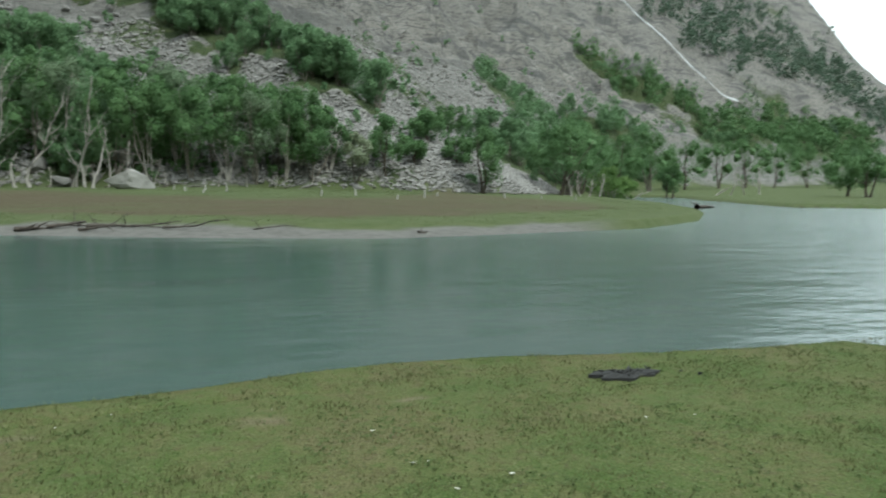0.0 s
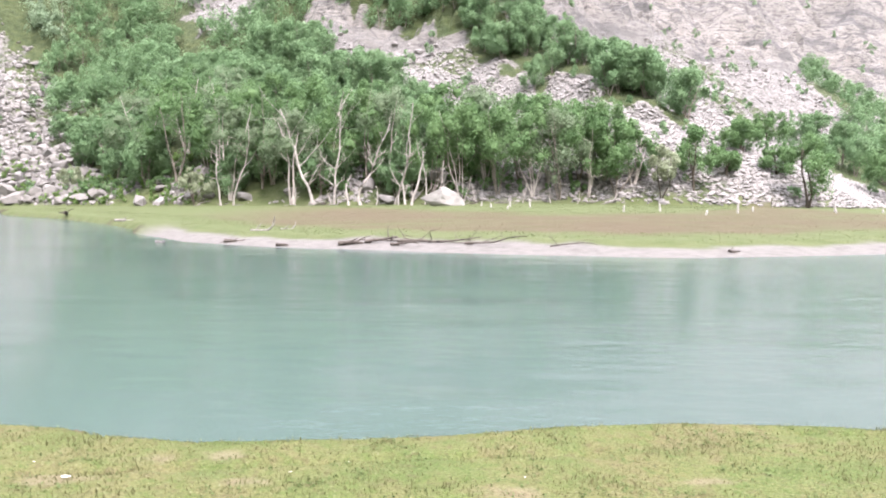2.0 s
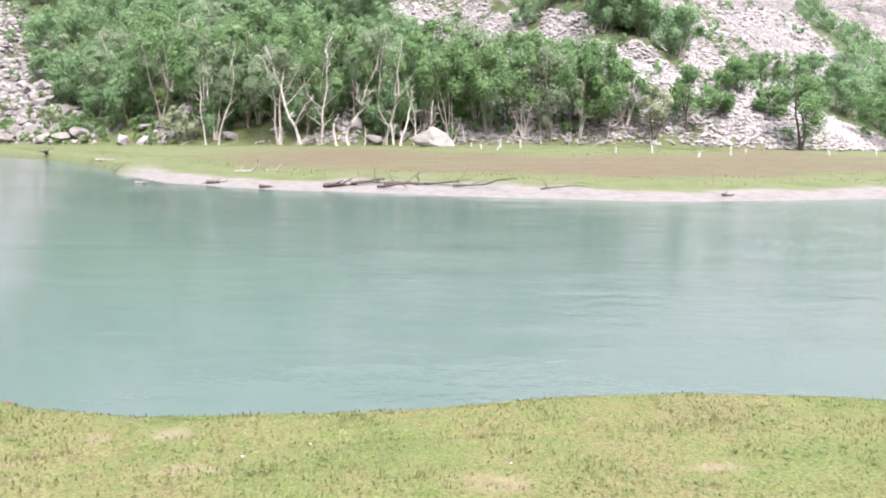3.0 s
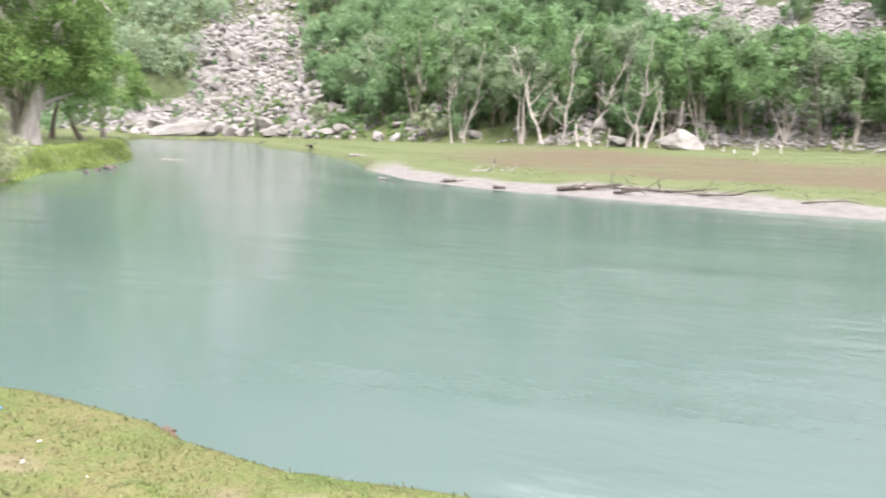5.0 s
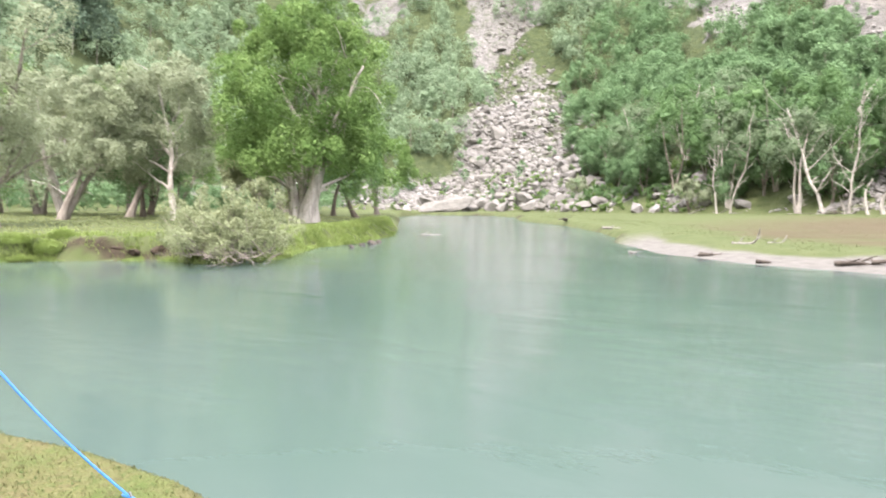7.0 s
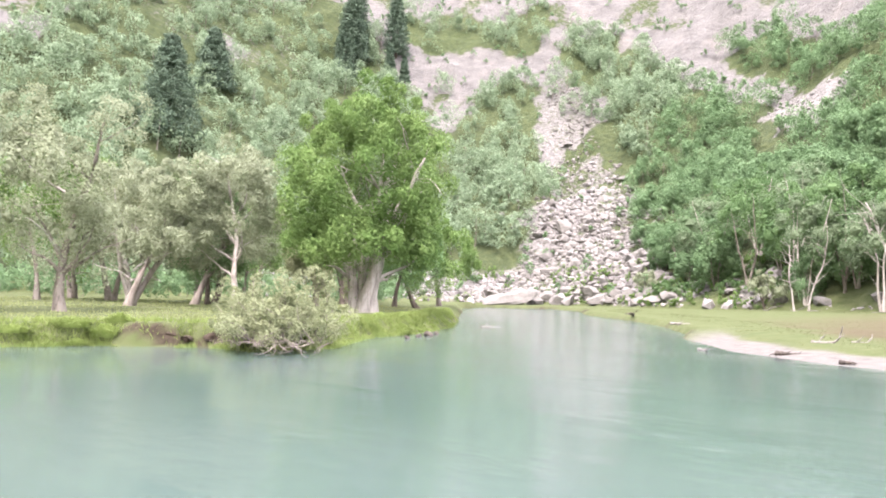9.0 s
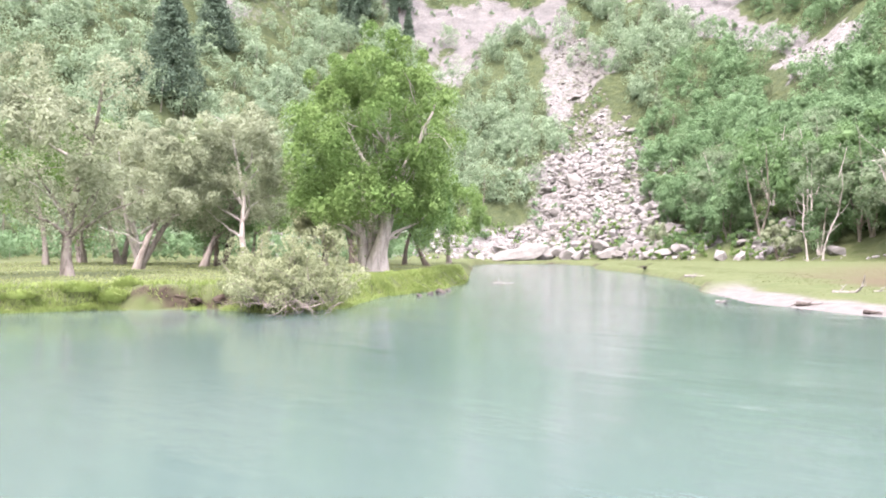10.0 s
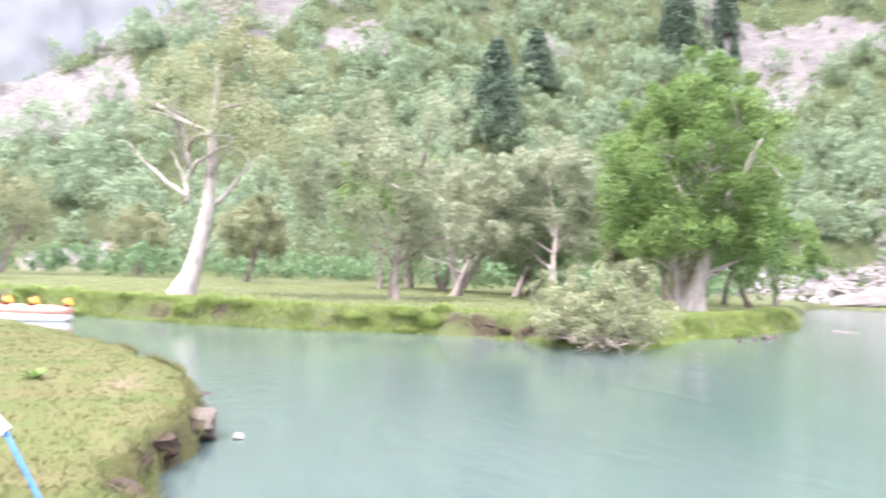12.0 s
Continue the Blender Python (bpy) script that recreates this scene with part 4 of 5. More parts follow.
crowns("understory", cand[keep], rng.uniform(2.0, 4.6, keep.sum()), LEAF_SLOPE, 0.17, "low green undergrowth closing the back of the wooded bank", 89, 7, 38)

# ---- rocks ----
def rock_mesh(name, size, seed, mat, cuts=2, sharp=0.35):
    """A broken, faceted boulder of the given size (x, y, z)."""
    rng = np.random.default_rng(seed)
    bm = bmesh.new()
    bmesh.ops.create_icosphere(bm, subdivisions=cuts, radius=1.15)
    planes, deep = rng.normal(0, 1, (15, 3)), rng.uniform(0.48, 0.8, 15)
    planes /= np.linalg.norm(planes, axis=1, keepdims=True)
    for v in bm.verts:
        p = np.array(v.co)
        for q, d in zip(planes, deep):
            over = p @ q - d
            if over > 0:
                p = p - q * over
        p = p * (1 + sharp * 0.25 * noise.noise(Vector(p * 2.3 + seed)))
        v.co = (p[0] * size[0], p[1] * size[1], p[2] * size[2])
    me = bpy.data.meshes.new(name)
    bm.to_mesh(me)
    bm.free()
    me.materials.append(mat)
    return me


def boulder(at, size, seed, label, mat=None, group="", sink=0.3, cuts=2, name="boulder"):
    ob = new(name, rock_mesh(name, size, seed, mat or STONE_PALE, cuts))
    ob.location = (at[0], at[1], ground_z(*at) + size[2] * (1 - sink) - size[2] * 0.25)
    ob.rotation_euler = (random.uniform(-0.15, 0.15), random.uniform(-0.15, 0.15), random.uniform(0, 6.28))
    return tagged(ob, label, "boulder", group)


big = boulder((-6.8, 79.6), (2.5, 1.6, 1.55), 401, "pale wedge-shaped granite boulder at the meadow edge", STONE_LIGHT, cuts=3)
big.rotation_euler = (0, 0.12, 0)
for n, (x, y, w, h) in enumerate([(-14, 88, 1.7, 0.9), (-33, 92.6, 1.4, 0.9), (-38, 94.2, 1.0, 0.5), (-17, 90.5, 1.4, 1.0), (-8.4, 91.5, 2.0, 1.5), (-27, 92, 1.1, 0.8), (-11, 89, 1.1, 0.7)]):
    boulder((x, y), (w, w * 0.75, h), 410 + n, "grey shaded boulder among the birch trunks", STONE, "boulders under the birches", cuts=3)
for n, (x, y, w) in enumerate([(-84, 110, 2.8), (-77, 110, 2.6), (-70.6, 107, 2.2), (-57, 100.8, 1.7), (-66, 113, 2.0), (-99, 131, 3.0), (-96, 112, 2.4), (-97, 107, 2.6),
                               (-89, 112, 2.2), (-81, 108.6, 2.0), (-74, 108, 2.0), (-63, 104, 1.3), (-52, 103, 1.0), (-48, 101, 0.9), (-61, 103, 1.0), (-87, 107.5, 1.8)]):
    boulder((x, y), (w * 1.05, w * 0.8, w * 0.62), 430 + n, "large pale angular boulder at the foot of the rockfall", STONE_PALE, "boulders below the rockfall", cuts=3)
rng = np.random.default_rng(440)
for n in range(16):
    x = rng.uniform(-66, -43)
    w = rng.uniform(0.6, 1.4)
    boulder((x, 101 + 0.45 * max(0, -50 - x) + rng.uniform(-2.5, 8)), (w, w * 0.8, w * 0.6), 470 + n, "grey boulder half hidden in green herbs", STONE_PALE, "boulders among the herbs")
wedge = boulder((-89, 102.5), (4.6, 3.2, 2.1), 447, "long flat pale granite slab lying at the water's edge", STONE_PALE, cuts=3, sink=0.25)
wedge.rotation_euler = (0.1, -0.18, 0.8)
rng = np.random.default_rng(450)
k = 0
while k < 130:
    t = rng.uniform(0, 1) ** 1.3
    c = np.array([-79, 107]) * (1 - t) + np.array([-104, 150]) * t + rng.normal(0, 1, 2) * [11, 7]
    if land([c])[2][0] > 0.3:
        w = rng.uniform(0.6, 1.7)
        boulder((c[0], c[1]), (w, w * rng.uniform(0.6, 0.9), w * rng.uniform(0.45, 0.8)), 460 + k, "angular pale boulder in the rockfall", STONE_PALE if k % 3 else STONE, "boulders in the rockfall")
        k += 1


def rubble(name, pts, sizes, mat, label, seed, sink=0.25):
    rng = np.random.default_rng(seed)
    v0, f0 = ico()
    z = land(pts)[0]
    n = len(pts)
    jit = v0[None] * (1 + 0.28 * rng.uniform(-1, 1, (n, 12, 1)))
    dims = sizes[:, None] * np.column_stack([rng.uniform(0.7, 1.3, n), rng.uniform(0.6, 1.0, n), rng.uniform(0.45, 0.85, n)])
    v = jit * dims[:, None]
    tip = rng.normal(0, 0.45, (n, 1))
    v = np.stack([v[..., 0], v[..., 1] * np.cos(tip) - v[..., 2] * np.sin(tip), v[..., 1] * np.sin(tip) + v[..., 2] * np.cos(tip)], -1)
    a = rng.uniform(0, 6.28, n)
    c, s = np.cos(a)[:, None], np.sin(a)[:, None]
    v = np.stack([v[..., 0] * c - v[..., 1] * s, v[..., 0] * s + v[..., 1] * c, v[..., 2]], -1)
    v += np.column_stack([pts, z + sizes * sink * 0.6])[:, None]
    f = (f0[None] + 12 * np.arange(n)[:, None, None]).reshape(-1, 3)
    tagged(part(name, mesh_of(name, v.reshape(-1, 3), f, mat)), label, "scree", kind="stuff")


rng = np.random.default_rng(500)
cand = np.column_stack([rng.uniform(-200, 130, 90000), rng.uniform(60, 230, 90000)])
_, _, hh, mm = land(cand)
ww = woods_at(cand)
keep = (hh > 0.2) & (hh < 75) & (ww < 0.35) & (mm["cliff"] < 0.4) & (mm["az"] > -42) & (mm["az"] < 75) & (rng.uniform(0, 1, len(cand)) < 0.85 * (1 - fade(hh, 35, 75)))
pts = cand[keep][:17000]
rubble("scree", pts, np.clip(rng.lognormal(-1.0, 0.45, len(pts)) * np.where(pts[:, 0] > -30, 0.62, 1.0), 0.16, 1.4), STONE_SCREE, "field of broken pale grey stones on the slope", 501)
fan = np.concatenate([np.column_stack([rng.uniform(-100, -62, 1300), rng.uniform(100, 122, 1300)]), np.column_stack([rng.normal(-94, 9, 1800), rng.normal(130, 12, 1800)]),
                      np.column_stack([rng.normal(0, 5, 700), rng.uniform(-18, 26, 700)]) @ np.array([[0.75, 0.66], [-0.66, 0.75]]) + [-122, 168]])
fan = fan[(land(fan)[2] > 0.5) & (woods_at(fan) < 0.45)]
rubble("rockfall_stones", fan, np.clip(rng.lognormal(-0.95, 0.5, len(fan)) * np.where(fan[:, 1] > 140, 0.75, 1.0), 0.22, 1.5), STONE_PALE, "tumbled pale stones filling the rockfall", 502, 0.4)
fine = np.column_stack([rng.uniform(-24, 62, 30000), 86 + rng.gamma(2.0, 11.0, 30000)])
_, _, hh, mm = land(fine)
fine = fine[(hh > 0.2) & (hh < 46) & (woods_at(fine) < 0.4)][:13000]
v0 = np.array([(1, 0, 0), (-1, 0, 0), (0, 1, 0), (0, -1, 0), (0, 0, 1), (0, 0, -1)], float)
f0 = np.array([(0, 2, 4), (2, 1, 4), (1, 3, 4), (3, 0, 4), (2, 0, 5), (1, 2, 5), (3, 1, 5), (0, 3, 5)])
n = len(fine)
v = (v0[None] + rng.uniform(-0.35, 0.35, (n, 6, 3))) * (rng.uniform(0.16, 0.5, (n, 1)) * [1.0, 0.8, 0.6])[:, None] + np.column_stack([fine, land(fine)[0] + 0.06])[:, None]
tagged(part("fine_scree", mesh_of("fine_scree", v.reshape(-1, 3), (f0[None] + 6 * np.arange(n)[:, None, None]).reshape(-1, 3), STONE_SCREE)),
       "fine pale broken stones on the slope behind the birches", "scree", kind="stuff")
shapes = [rock_mesh("scree_block", (1.0, 0.75, 0.55), 540 + k, STONE_SCREE, 2) for k in range(6)]
rng = np.random.default_rng(545)
k = 0
while k < 110:
    c = np.array([rng.uniform(-4, 48), 0.0])
    c[1] = 86.5 + (c[0] > 30) * (c[0] - 30) * 0.5 + rng.gamma(1.5, 4.0)
    if land([c])[2][0] > 0.4:
        ob = new("scree_block", shapes[k % 6])
        w = rng.uniform(0.3, 0.62)
        ob.matrix_basis = Matrix.LocRotScale((c[0], c[1], ground_z(*c) + 0.2 * w), Euler((rng.uniform(-0.3, 0.3), rng.uniform(-0.3, 0.3), rng.uniform(0, 6.28))), Vector((w, w, w)))
        tagged(ob, "angular pale block lying on the scree", "boulder", "blocks on the scree")
        k += 1
# stones along the wooded bank and in the shallows
for n, (x, y, w) in enumerate([(-27.2, 27.2, 0.22), (-27.8, 28.3, 0.3), (-28.8, 29.8, 0.22), (-26.2, 25.6, 0.18)]):
    ob = boulder((x, y), (w, w * 0.8, w * 0.6), 520 + n, "small wet stone lying in the shallows", DRIFT, "stones in the shallows")
    ob.location.z = 0.03

# ---- distance ----
def far_ridge(name, az0, az1, r, elev, seed, mat, label):
    """A distant mountain wall between two bearings, with folds and an uneven crest."""
    az = np.linspace(az0, az1, 120)
    up = np.linspace(0, 1, 40)
    aa, uu = np.meshgrid(np.radians(az), up, indexing="ij")
    flat = np.column_stack([aa.ravel() * 900, uu.ravel() * 300])
    top = np.radians(np.interp(np.degrees(aa), *elev)) * (1 + 0.05 * rough(np.column_stack([aa.ravel() * 40, 0 * aa.ravel()]), 2, seed, 4).reshape(aa.shape))
    dist = r * (1 + 0.35 * uu) + 25 * rough(flat, 60, seed + 5, 5, 0.5).reshape(aa.shape)
    v = np.stack([-np.sin(aa) * dist, np.cos(aa) * dist, uu * np.tan(top) * dist], -1).reshape(-1, 3)
    n, k = aa.shape
    i, j = np.meshgrid(np.arange(n - 1), np.arange(k - 1), indexing="ij")
    f = np.stack([i * k + j, i * k + j + 1, (i + 1) * k + j + 1, (i + 1) * k + j], -1).reshape(-1, 4)
    tagged(part(name, mesh_of(name, v, f, mat, True)), label, "mountain", kind="structure")


# Mist over the far ridges is put into their blue-grey and near-white colours.
FAR_ROCK_HAZE = plain_material("hazed_far_rock", (0.0853, 0.0946, 0.1001), 1.0, 0.12, 0.012)
FAR_MIST = plain_material("misted_far_slope", (0.74, 0.76, 0.77), 1.0, 0.06, 0.01)
far_ridge("backdrop_left", 78, 135, 900, ([78, 92, 100, 110, 135], [27, 25, 23, 17, 12]), 7, FAR_ROCK_HAZE, "blue-grey far mountain side in mist")
far_ridge("backdrop_right", -80, -40, 1500, ([-80, -60, -52, -48, -44, -40], [2, 3, 4.5, 8.4, 11, 11]), 9, FAR_MIST, "pale far slope in mist")

# ---- waterfall ----
FOAM = plain_material("white_water", (0.4, 0.415, 0.43), 0.5, 0.12, 0.8)


def waterfall():
    line = np.array(FALL, float)
    t = np.linspace(0, 1, 90)
    seg = np.linspace(0, 1, len(line))
    p = np.column_stack([np.interp(t, seg, line[:, 0]), np.interp(t, seg, line[:, 1])])
    p += 0.35 * np.column_stack([rough(p, 6, 91, 3), 0 * t])
    half = 0.5 + 0.35 * rough(p, 5, 92, 3) + 0.3 * t
    side = np.array([0.8, -0.6])
    rows = []
    for k in (-1.0, -0.4, 0.4, 1.0):
        q = p + side * (half * k)[:, None]
        zs = np.convolve(np.pad(land(q)[0], 4, mode='edge'), np.ones(9) / 9, 'valid')
        rows.append(np.column_stack([q, np.maximum(zs, land(q)[0]) + 1.0 + 0.4 * (1 - k * k)]))
    v = np.stack(rows, 1).reshape(-1, 3)
    f = [(4 * i + j, 4 * i + j + 1, 4 * i + 5 + j, 4 * i + 4 + j) for i in range(len(t) - 1) for j in range(3)]
    root = thing("waterfall", (0, 0, 0), "thin white waterfall running down the bare rock face", "waterfall")
    part("stream", mesh_of("stream", v, f, FOAM, True), root)


waterfall()

# ---- dead trees, stumps, posts ----
def dead_tree(name, at, height, seed, label, girth=0.16, boughs=6, lean=(0, 0), spread=0.5, mat=None, group="dead trees at the meadow edge"):
    rng = np.random.default_rng(seed)
    root = thing(name, (at[0], at[1], ground_z(*at) - 0.15), label, "dead tree", group)
    trunk = bent(rng, (0, 0, 0), (lean[0], lean[1], 1), height, 10, 0.16, 0.04)
    rad = 0.75 * girth * np.linspace(1, 0.3, 11)
    rad[0] *= 1.5
    part("trunk", tube_mesh("trunk", [(trunk, rad)], mat or DEAD, 8, rng), root)
    for _ in range(boughs + 4):
        i = rng.integers(2, 10)
        a = rng.uniform(0, 6.28)
        limb = bent(rng, trunk[i], (np.cos(a), np.sin(a), rng.uniform(0.2, 1.4)), height * spread * rng.uniform(0.4, 1.0), 6, 0.18, 0.04)
        bough = part("bough", tube_mesh("bough", [(limb, rad[i] * 0.5 * np.linspace(1, 0.2, 7))], mat or DEAD, 6, rng), root)
        twig = bent(rng, limb[3], rng.normal(0, 1, 3) + [0, 0, 0.8], height * spread * 0.35, 4, 0.2)
        part("twig", tube_mesh("twig", [(twig, rad[i] * 0.22 * np.linspace(1, 0.3, 5))], mat or DEAD, 5, rng), bough)
    return root


dead_tree("dead_tree", (-10.4, 82.5), 6.4, 601, "bleached white snag with short broken boughs", 0.2, 5, (0.02, 0), 0.18)
dead_tree("dead_tree", (-18, 85.5), 3.8, 602, "short leaning bleached trunk", 0.22, 0, (-0.38, 0), 0.2)
dead_tree("dead_tree", (-22.7, 87.5), 12.5, 603, "large bare dead tree with spreading pale boughs", 0.26, 12, (-0.1, 0), 0.55)
dead_tree("dead_tree", (-17, 87), 10.5, 604, "bare tree with crooked brownish boughs", 0.24, 9, (0.02, 0), 0.4)
dead_tree("dead_tree", (-13, 87.5), 12.5, 605, "tall pale dead trunk leaning among the birches", 0.2, 7, (0.14, 0), 0.3)
dead_tree("dead_tree", (-8, 84.5), 5.5, 606, "broken grey trunk leaning over the pale boulder", 0.16, 3, (0.4, 0), 0.3)
dead_tree("dead_tree", (-11.6, 86), 9.5, 608, "thin pale dead trunk with upswept boughs", 0.15, 5, (-0.06, 0), 0.25)
dead_tree("dead_tree", (-9.2, 85.6), 7.5, 609, "thin pale dead trunk with upswept boughs", 0.15, 5, (0.1, 0), 0.25)
dead_tree("dead_tree", (-20.4, 88), 11, 611, "large bare dead tree with spreading pale boughs", 0.2, 10, (-0.16, 0), 0.45)
dead_tree("dead_tree", (-33.6, 90.4), 10.5, 612, "thin pale birch trunk with broken side boughs", 0.15, 5, (0.03, 0), 0.25)
dead_tree("dead_tree", (-35, 90), 8.5, 607, "thin pale birch trunk with broken side boughs", 0.15, 4, (-0.05, 0), 0.2)
for n, (x, y, h, lx) in enumerate([(-12.4, 86, 3.2, 0.1), (-11.6, 86.4, 2.6, -0.2), (-15, 86, 2.4, 0.3), (-5, 86.6, 3.4, 0.3), (-3.4, 86.4, 2.6, -0.3), (1.8, 86.6, 2.4, 0.4), (5, 86.6, 2.6, -0.3), (8, 86.6, 2.2, 0.3),
                                   (-20.5, 86.5, 2.0, 0.6), (-25, 88, 2.4, -0.5), (12, 87, 2.0, 0.2), (27, 90, 2.2, -0.5), (30, 88.5, 1.8, 0.1)]):
    dead_tree("dead_sapling", (x, y), h, 620 + n, "short bleached dead stem under the birches", 0.1, 2, (lx, 0), 0.5, group="dead stems under the birches")
for n, (x, y, h, lx) in enumerate([(53, 99, 4.2, -0.7), (55, 100, 4.6, 0.2), (57, 101, 4.4, 0.8), (59.5, 102, 3.6, 1.0), (62, 104, 5.5, 0.9), (51, 98, 3.0, -0.2), (94, 118, 5, 0.4), (98, 119, 4, -0.5), (103, 121, 6, 0.1), (90, 117, 3, 0.8)]):
    dead_tree("dead_snag", (x, y), h, 640 + n, "splayed bleached dead trunk beside the inlet", 0.2, 4, (lx, 0), 0.45, group="dead trunks by the inlet")
POST = plain_material("weathered_white_post", (0.27, 0.258, 0.24), 0.8, 0.15, 20)
for n, (x, y, h) in enumerate([(0.5, 72, 0.8), (2.3, 69.5, 1.2), (0.3, 63, 0.5), (-1.2, 69.4, 0.6), (9, 57.5, 0.8), (12.2, 60, 1.0), (13.8, 52.5, 0.5), (17.5, 58, 1.1), (29.5, 70.5, 1.1), (33, 69, 0.6), (34.5, 64.5, 0.7), (27, 64, 0.5), (21, 66, 0.6), (-2.5, 76, 0.8)]):
    rng = np.random.default_rng(660 + n)
    pts = bent(rng, (0, 0, -0.2), (rng.uniform(-0.12, 0.12), 0, 1), 0.6 * h + 0.2, 4, 0.05)
    ob = new("stump_post", tube_mesh("stump_post", [(pts, 0.085 * np.array([1.3, 1, 0.9, 0.85, 0.6]))], POST, 8, rng, 0.15))
    ob.location = (x, y, ground_z(x, y))
    tagged(ob, "short weathered white post standing in the meadow grass", "post", "posts across the meadow")


# ---- driftwood ----
def log(at, bearing, length, girth, seed, label, mat=None, boughs=2, up=0.05, name="driftwood_log", group="driftwood on the sand"):
    rng = np.random.default_rng(seed)
    z = max(ground_z(*at), 0.0)
    root = thing(name, (at[0], at[1], z + girth * 0.5), label, "driftwood", group)
    way = np.array([math.cos(radians(bearing)), math.sin(radians(bearing)), up])
    line = bent(rng, -way * length / 2, way, length, 14, 0.2)
    line[:, 2] = np.clip(line[:, 2] * (0.25 if up < 0.1 else 1.0), -0.05, None)
    rad = girth * (0.72 if mat is None else 0.85) * np.linspace(1, 0.25, 15) * rng.uniform(0.8, 1.15, 15)
    part("stem", tube_mesh("stem", [(line, rad)], mat or DRIFT, 8, rng, 0.12), root)
    for _ in range(boughs + 2):
        i = rng.integers(2, 12)
        limb = bent(rng, line[i], way * rng.choice((-0.6, 1.0)) + rng.normal(0, 1, 3) * [0.6, 0.6, 0.2] + [0, 0, 0.12], length * rng.uniform(0.2, 0.45), 7, 0.2)
        bough = part("bough", tube_mesh("bough", [(limb, rad[i] * 0.5 * np.linspace(1, 0.2, 8))], mat or DRIFT, 6, rng), root)
        twig = bent(rng, limb[4], way * 0.5 + rng.normal(0, 1, 3) * [0.7, 0.7, 0.3], length * 0.14, 4, 0.25)
        part("twig", tube_mesh("twig", [(twig, rad[i] * 0.24 * np.linspace(1, 0.3, 5))], mat or DRIFT, 5, rng), bough)
    return root


for n, (x, y, b, l, g, k) in enumerate([(-5.3, 28.9, 8, 1.7, 0.14, 4), (-4.2, 29.3, 12, 1.9, 0.11, 3), (-2.4, 28.9, -4, 2.8, 0.1, 3), (-1.4, 29.0, 14, 2.4, 0.08, 2), (0.6, 28.2, 3, 3.4, 0.07, 2), (-3.2, 28.5, 4, 1.6, 0.08, 3),
                                        (-11.1, 30.9, 10, 0.9, 0.13, 4), (-8.4, 29.0, -10, 0.6, 0.12, 3), (8.5, 26.6, 6, 0.5, 0.09, 3), (3.4, 27.4, 2, 2.6, 0.04, 1)]):
    log((x, y), b, l, g, 700 + n, "dark wet driftwood branch lying on the sandy shore", boughs=k)
for n, (x, y, b, l, g, u) in enumerate([(-10.8, 34.4, 20, 1.6, 0.1, 0.2), (-10, 35.6, 40, 1.2, 0.07, 0.5), (-25, 47.8, 35, 1.3, 0.12, 0.3), (-3.5, 29.9, 5, 2.2, 0.07, 0.05), (-14.4, 31.4, 5, 1.0, 0.07, 0.03), (-33.2, 38.8, 40, 1.5, 0.1, 1.0)]):
    log((x, y), b, l, g, 720 + n, "bleached driftwood branch at the water's edge", PALE_DRIFT, 3, u, group="pale driftwood")
rng_fallen = np.random.default_rng(760)
for n in range(34):
    x, y = rng_fallen.uniform(-40, 12), rng_fallen.uniform(84.8, 88.5)
    log((x, y + max(0, -16 - x) * 0.25), rng_fallen.uniform(-40, 40), rng_fallen.uniform(1.4, 3.8), rng_fallen.uniform(0.06, 0.13), 761 + n,
        "bleached fallen branch lying under the birches", PALE_DRIFT if n % 3 else DRIFT, 1, rng_fallen.uniform(0.02, 0.45), "fallen_branch", "fallen branches under the birches")
log((-37.4, 62.4), -35, 3.2, 0.22, 740, "dark fallen log along the undercut bank", boughs=1, group="")
log((36, 48.2), 70, 2.4, 0.3, 741, "dark clod-covered log at the meadow point", boughs=1, group="")


# ---- grass ----
def blades(name, pts, heights, width, mat, label, seed, splay=0.5, base=0.0):
    """Grass blades, one bent triangle pair each."""
    rng = np.random.default_rng(seed)
    n = len(pts)
    z = np.maximum(land(pts)[0], base)
    a = rng.uniform(0, 6.28, n)
    foot = np.column_stack([pts, z - 0.004])
    side = np.column_stack([np.cos(a), np.sin(a), 0 * a]) * (width * rng.uniform(0.6, 1.3, n))[:, None]
    b = rng.uniform(0, 6.28, n)
    bend = np.column_stack([np.cos(b), np.sin(b), 0 * b]) * (heights * splay * rng.uniform(0.2, 1.3, n))[:, None]
    mid = foot + bend * 0.35 + np.column_stack([0 * a, 0 * a, heights * 0.6])
    tip = foot + bend + np.column_stack([0 * a, 0 * a, heights])
    v = np.stack([foot - side, foot + side, mid + side * 0.7, tip, mid - side * 0.7], 1).reshape(-1, 3)
    k = 5 * np.arange(n)[:, None]
    f = np.concatenate([np.concatenate([k, k + 1, k + 2, k + 4], 1), ]), np.concatenate([k + 4, k + 2, k + 3], 1)
    me = bpy.data.meshes.new(name)
    quads, tris = f
    me.vertices.add(len(v))
    me.vertices.foreach_set("co", v.astype(np.float32).ravel())
    me.loops.add(quads.size + tris.size)
    me.loops.foreach_set("vertex_index", np.concatenate([quads.ravel(), tris.ravel()]).astype(np.int32))
    me.polygons.add(2 * n)
    me.polygons.foreach_set("loop_start", np.concatenate([4 * np.arange(n), 4 * n + 3 * np.arange(n)]).astype(np.int32))
    me.materials.append(mat)
    me.update(calc_edges=True)
    tagged(part(name, me), label, "grass", kind="stuff")


rng = np.random.default_rng(800)


def strewn(n, x0, x1, y0, y1, test):
    p = np.column_stack([rng.uniform(x0, x1, n), rng.uniform(y0, y1, n)])
    z, s, h, m = land(p)
    return p[test(p, s, m)]


